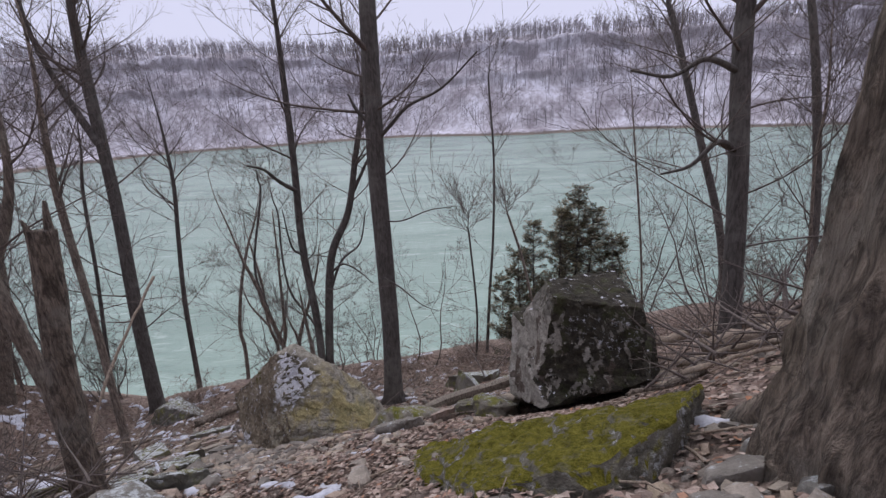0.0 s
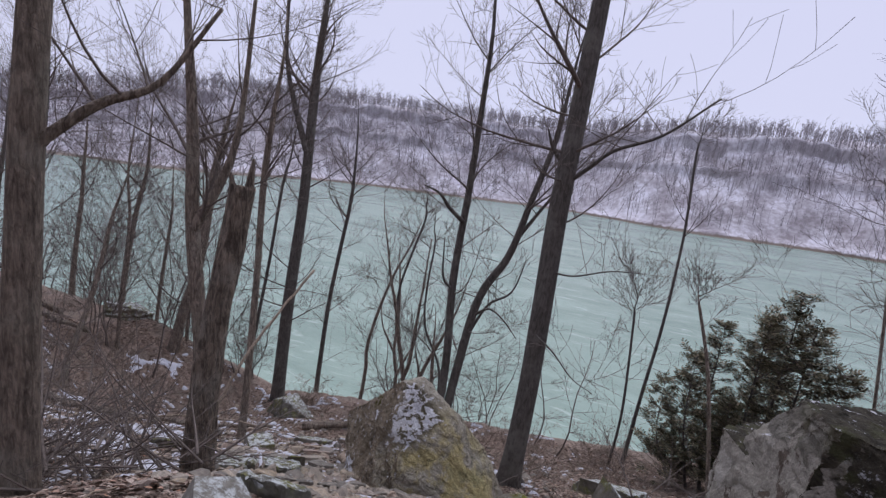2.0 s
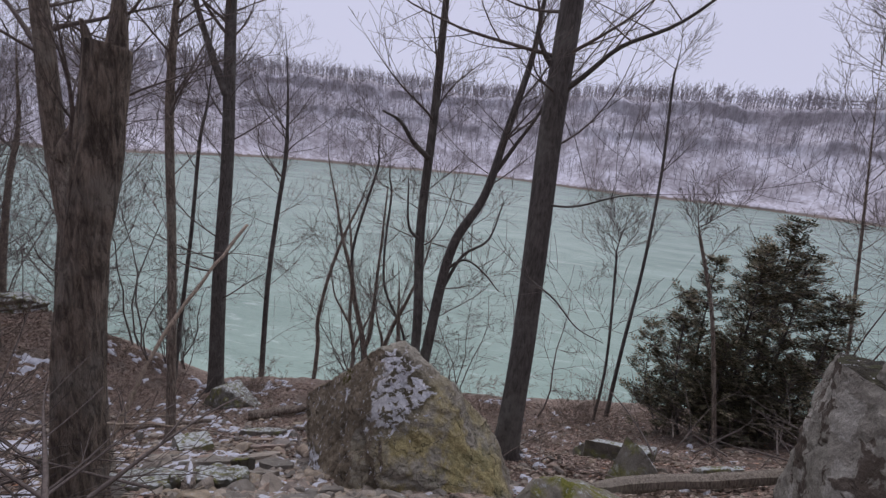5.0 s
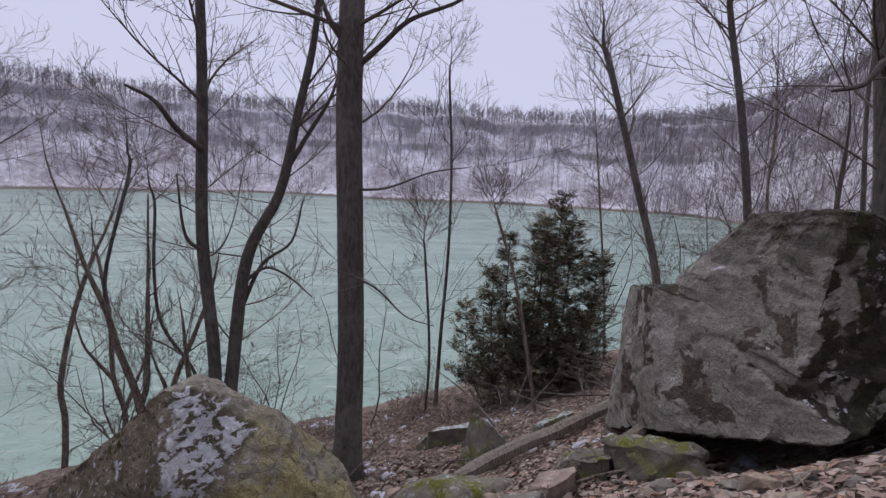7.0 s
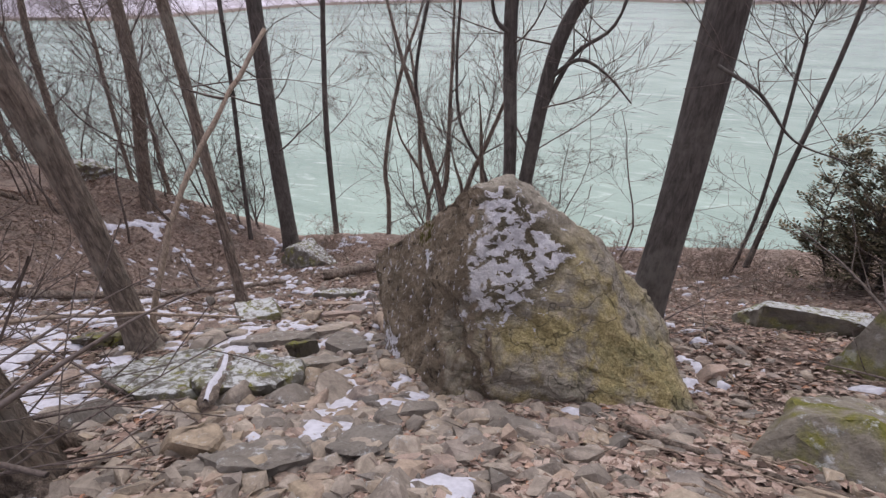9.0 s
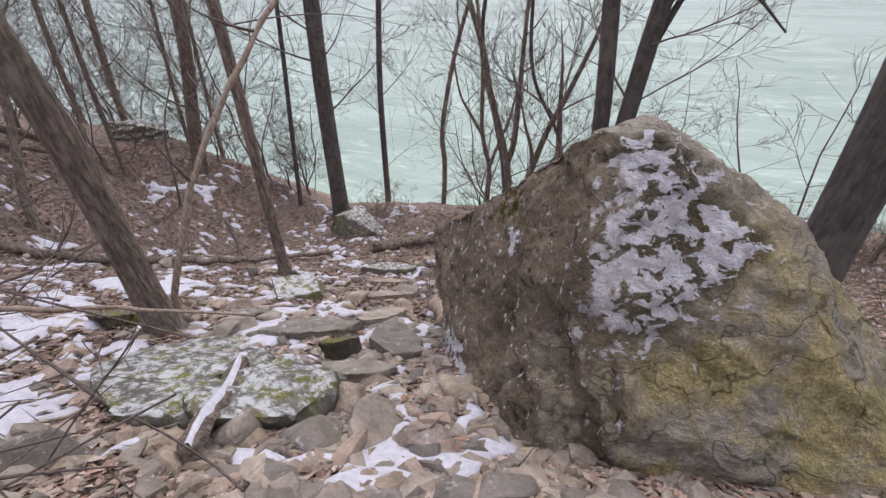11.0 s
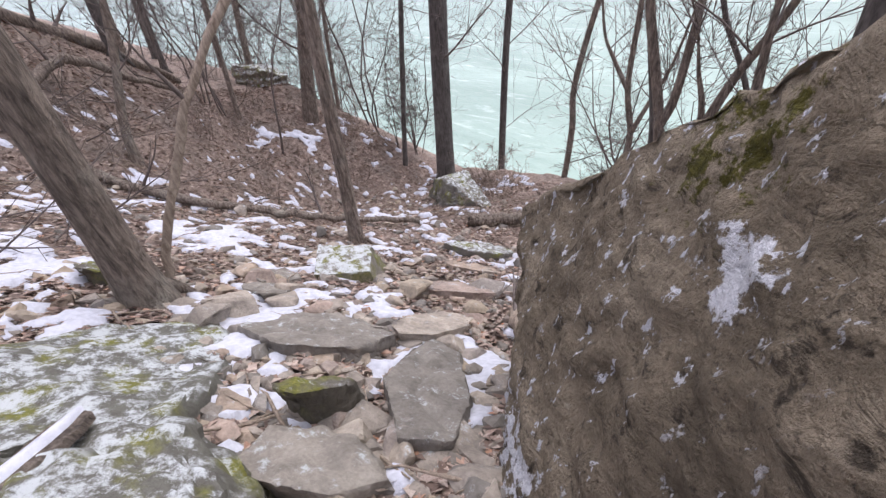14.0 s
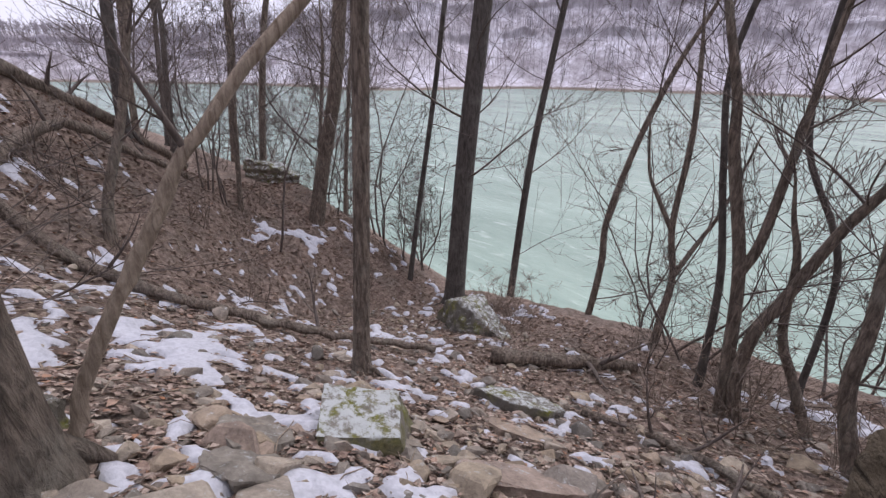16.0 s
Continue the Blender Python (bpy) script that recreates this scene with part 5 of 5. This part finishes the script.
def stone_shape(seed, bevelled=True):
    """A small angular stone about one across."""
    rng = random.Random(seed)
    bm = bmesh.new()
    for k in range(13):
        a, h = rng.uniform(0, 6.28), rng.uniform(-1, 1)
        r = math.sqrt(max(0.0, 1 - h * h)) * rng.uniform(0.75, 1.05)
        bm.verts.new((0.5 * r * math.cos(a), 0.38 * r * math.sin(a), 0.22 * h))
    hull = bmesh.ops.convex_hull(bm, input=bm.verts[:])
    bmesh.ops.delete(bm, geom=list({g for g in hull["geom_interior"] if isinstance(g, bmesh.types.BMVert)}), context="VERTS")
    if bevelled:
        bmesh.ops.bevel(bm, geom=bm.edges[:], offset=0.022, segments=1, affect="EDGES")
    bm.normal_update()
    me = bpy.data.meshes.new("stone")
    bm.to_mesh(me)
    bm.free()
    me.materials.append(stone_mat)
    return me


shapes = [stone_shape(300 + k) for k in range(16)]


def stone_pose(rng, x, y, size):
    gx = (ground_z(x + 0.1, y) - ground_z(x - 0.1, y)) / 0.2
    gy = (ground_z(x, y + 0.1) - ground_z(x, y - 0.1)) / 0.2
    n = Vector((-gx + rng.gauss(0, 0.22), -gy + rng.gauss(0, 0.22), 1)).normalized()
    q = Vector((0, 0, 1)).rotation_difference(n)
    z = ground_z(x, y) + relief(x, y) + 0.05 * size
    return Matrix.LocRotScale((x, y, z), q @ Euler((0, 0, rng.uniform(0, 6.28))).to_quaternion(), Vector((size, size * rng.uniform(0.8, 1.2), size * rng.uniform(0.8, 1.5))))


rng = random.Random(77)
for n in range(300):
    if n < 190:
        x, y = rng.gauss(-4.9, 1.5), rng.gauss(6.9, 1.5)
    elif n < 250:
        x, y = rng.gauss(-2.6, 1.1), rng.gauss(5.0, 0.9)
    else:
        x, y = rng.uniform(-11, 1.0), rng.uniform(4.6, 11.5)
    size = min(0.16 + rng.expovariate(7.0), 0.6)
    ob = new("stone", shapes[n % 16])
    ob.parent = ground
    ob.matrix_basis = stone_pose(rng, x, y, size)


def rubble(count, seed):
    """Smaller stones between the large ones."""
    rng = random.Random(seed)
    raw = [([v.co.copy() for v in me.vertices], [tuple(p.vertices) for p in me.polygons]) for me in (stone_shape(330 + k, False) for k in range(8))]
    v, f = [], []
    for n in range(count):
        if n % 50 == 0:
            x, y = rng.gauss(1.3, 0.5), rng.gauss(1.7, 0.5)
        elif n % 4 < 3:
            x, y = (rng.gauss(-3.4, 1.0), rng.gauss(5.1, 0.9)) if n % 3 == 0 else (rng.gauss(-4.6, 1.9), rng.gauss(6.5, 1.9))
        else:
            x, y = rng.uniform(-13, 3), rng.uniform(2.0, 13)
        m = stone_pose(rng, x, y, min(0.06 + rng.expovariate(17), 0.26))
        cv, cf = raw[n % 8]
        k = len(v)
        v.extend(m @ c for c in cv)
        f.extend(tuple(i + k for i in face) for face in cf)
    return v, f


small = part("rubble", *rubble(13000, 9), pebble_mat, ground, smooth=False)
tagged(small, "small angular rubble between the stones", kind="stuff")


def twig_litter(count, seed):
    rng = random.Random(seed)
    s = Sticks()
    for n in range(count):
        x, y = rng.uniform(-17, 5), rng.uniform(1, 14)
        a, ln = rng.uniform(0, 6.28), rng.uniform(0.15, 0.9)
        path = []
        for i in range(5):
            qx, qy = x + math.cos(a) * ln * i / 4 + rng.uniform(-0.03, 0.03), y + math.sin(a) * ln * i / 4 + rng.uniform(-0.03, 0.03)
            path.append(Vector((qx, qy, ground_z(qx, qy) + relief(qx, qy) + rng.uniform(0.02, 0.08))))
        r = rng.uniform(0.003, 0.010)
        s.tube(path, [r, r, r * 0.9, r * 0.7, r * 0.4], 4)
    return s.v, s.f


twigs = part("twig_litter", *twig_litter(1100, 6), bark_pale)
tagged(twigs, "fallen twigs strewn over leaves and snow", "twigs", kind="stuff")
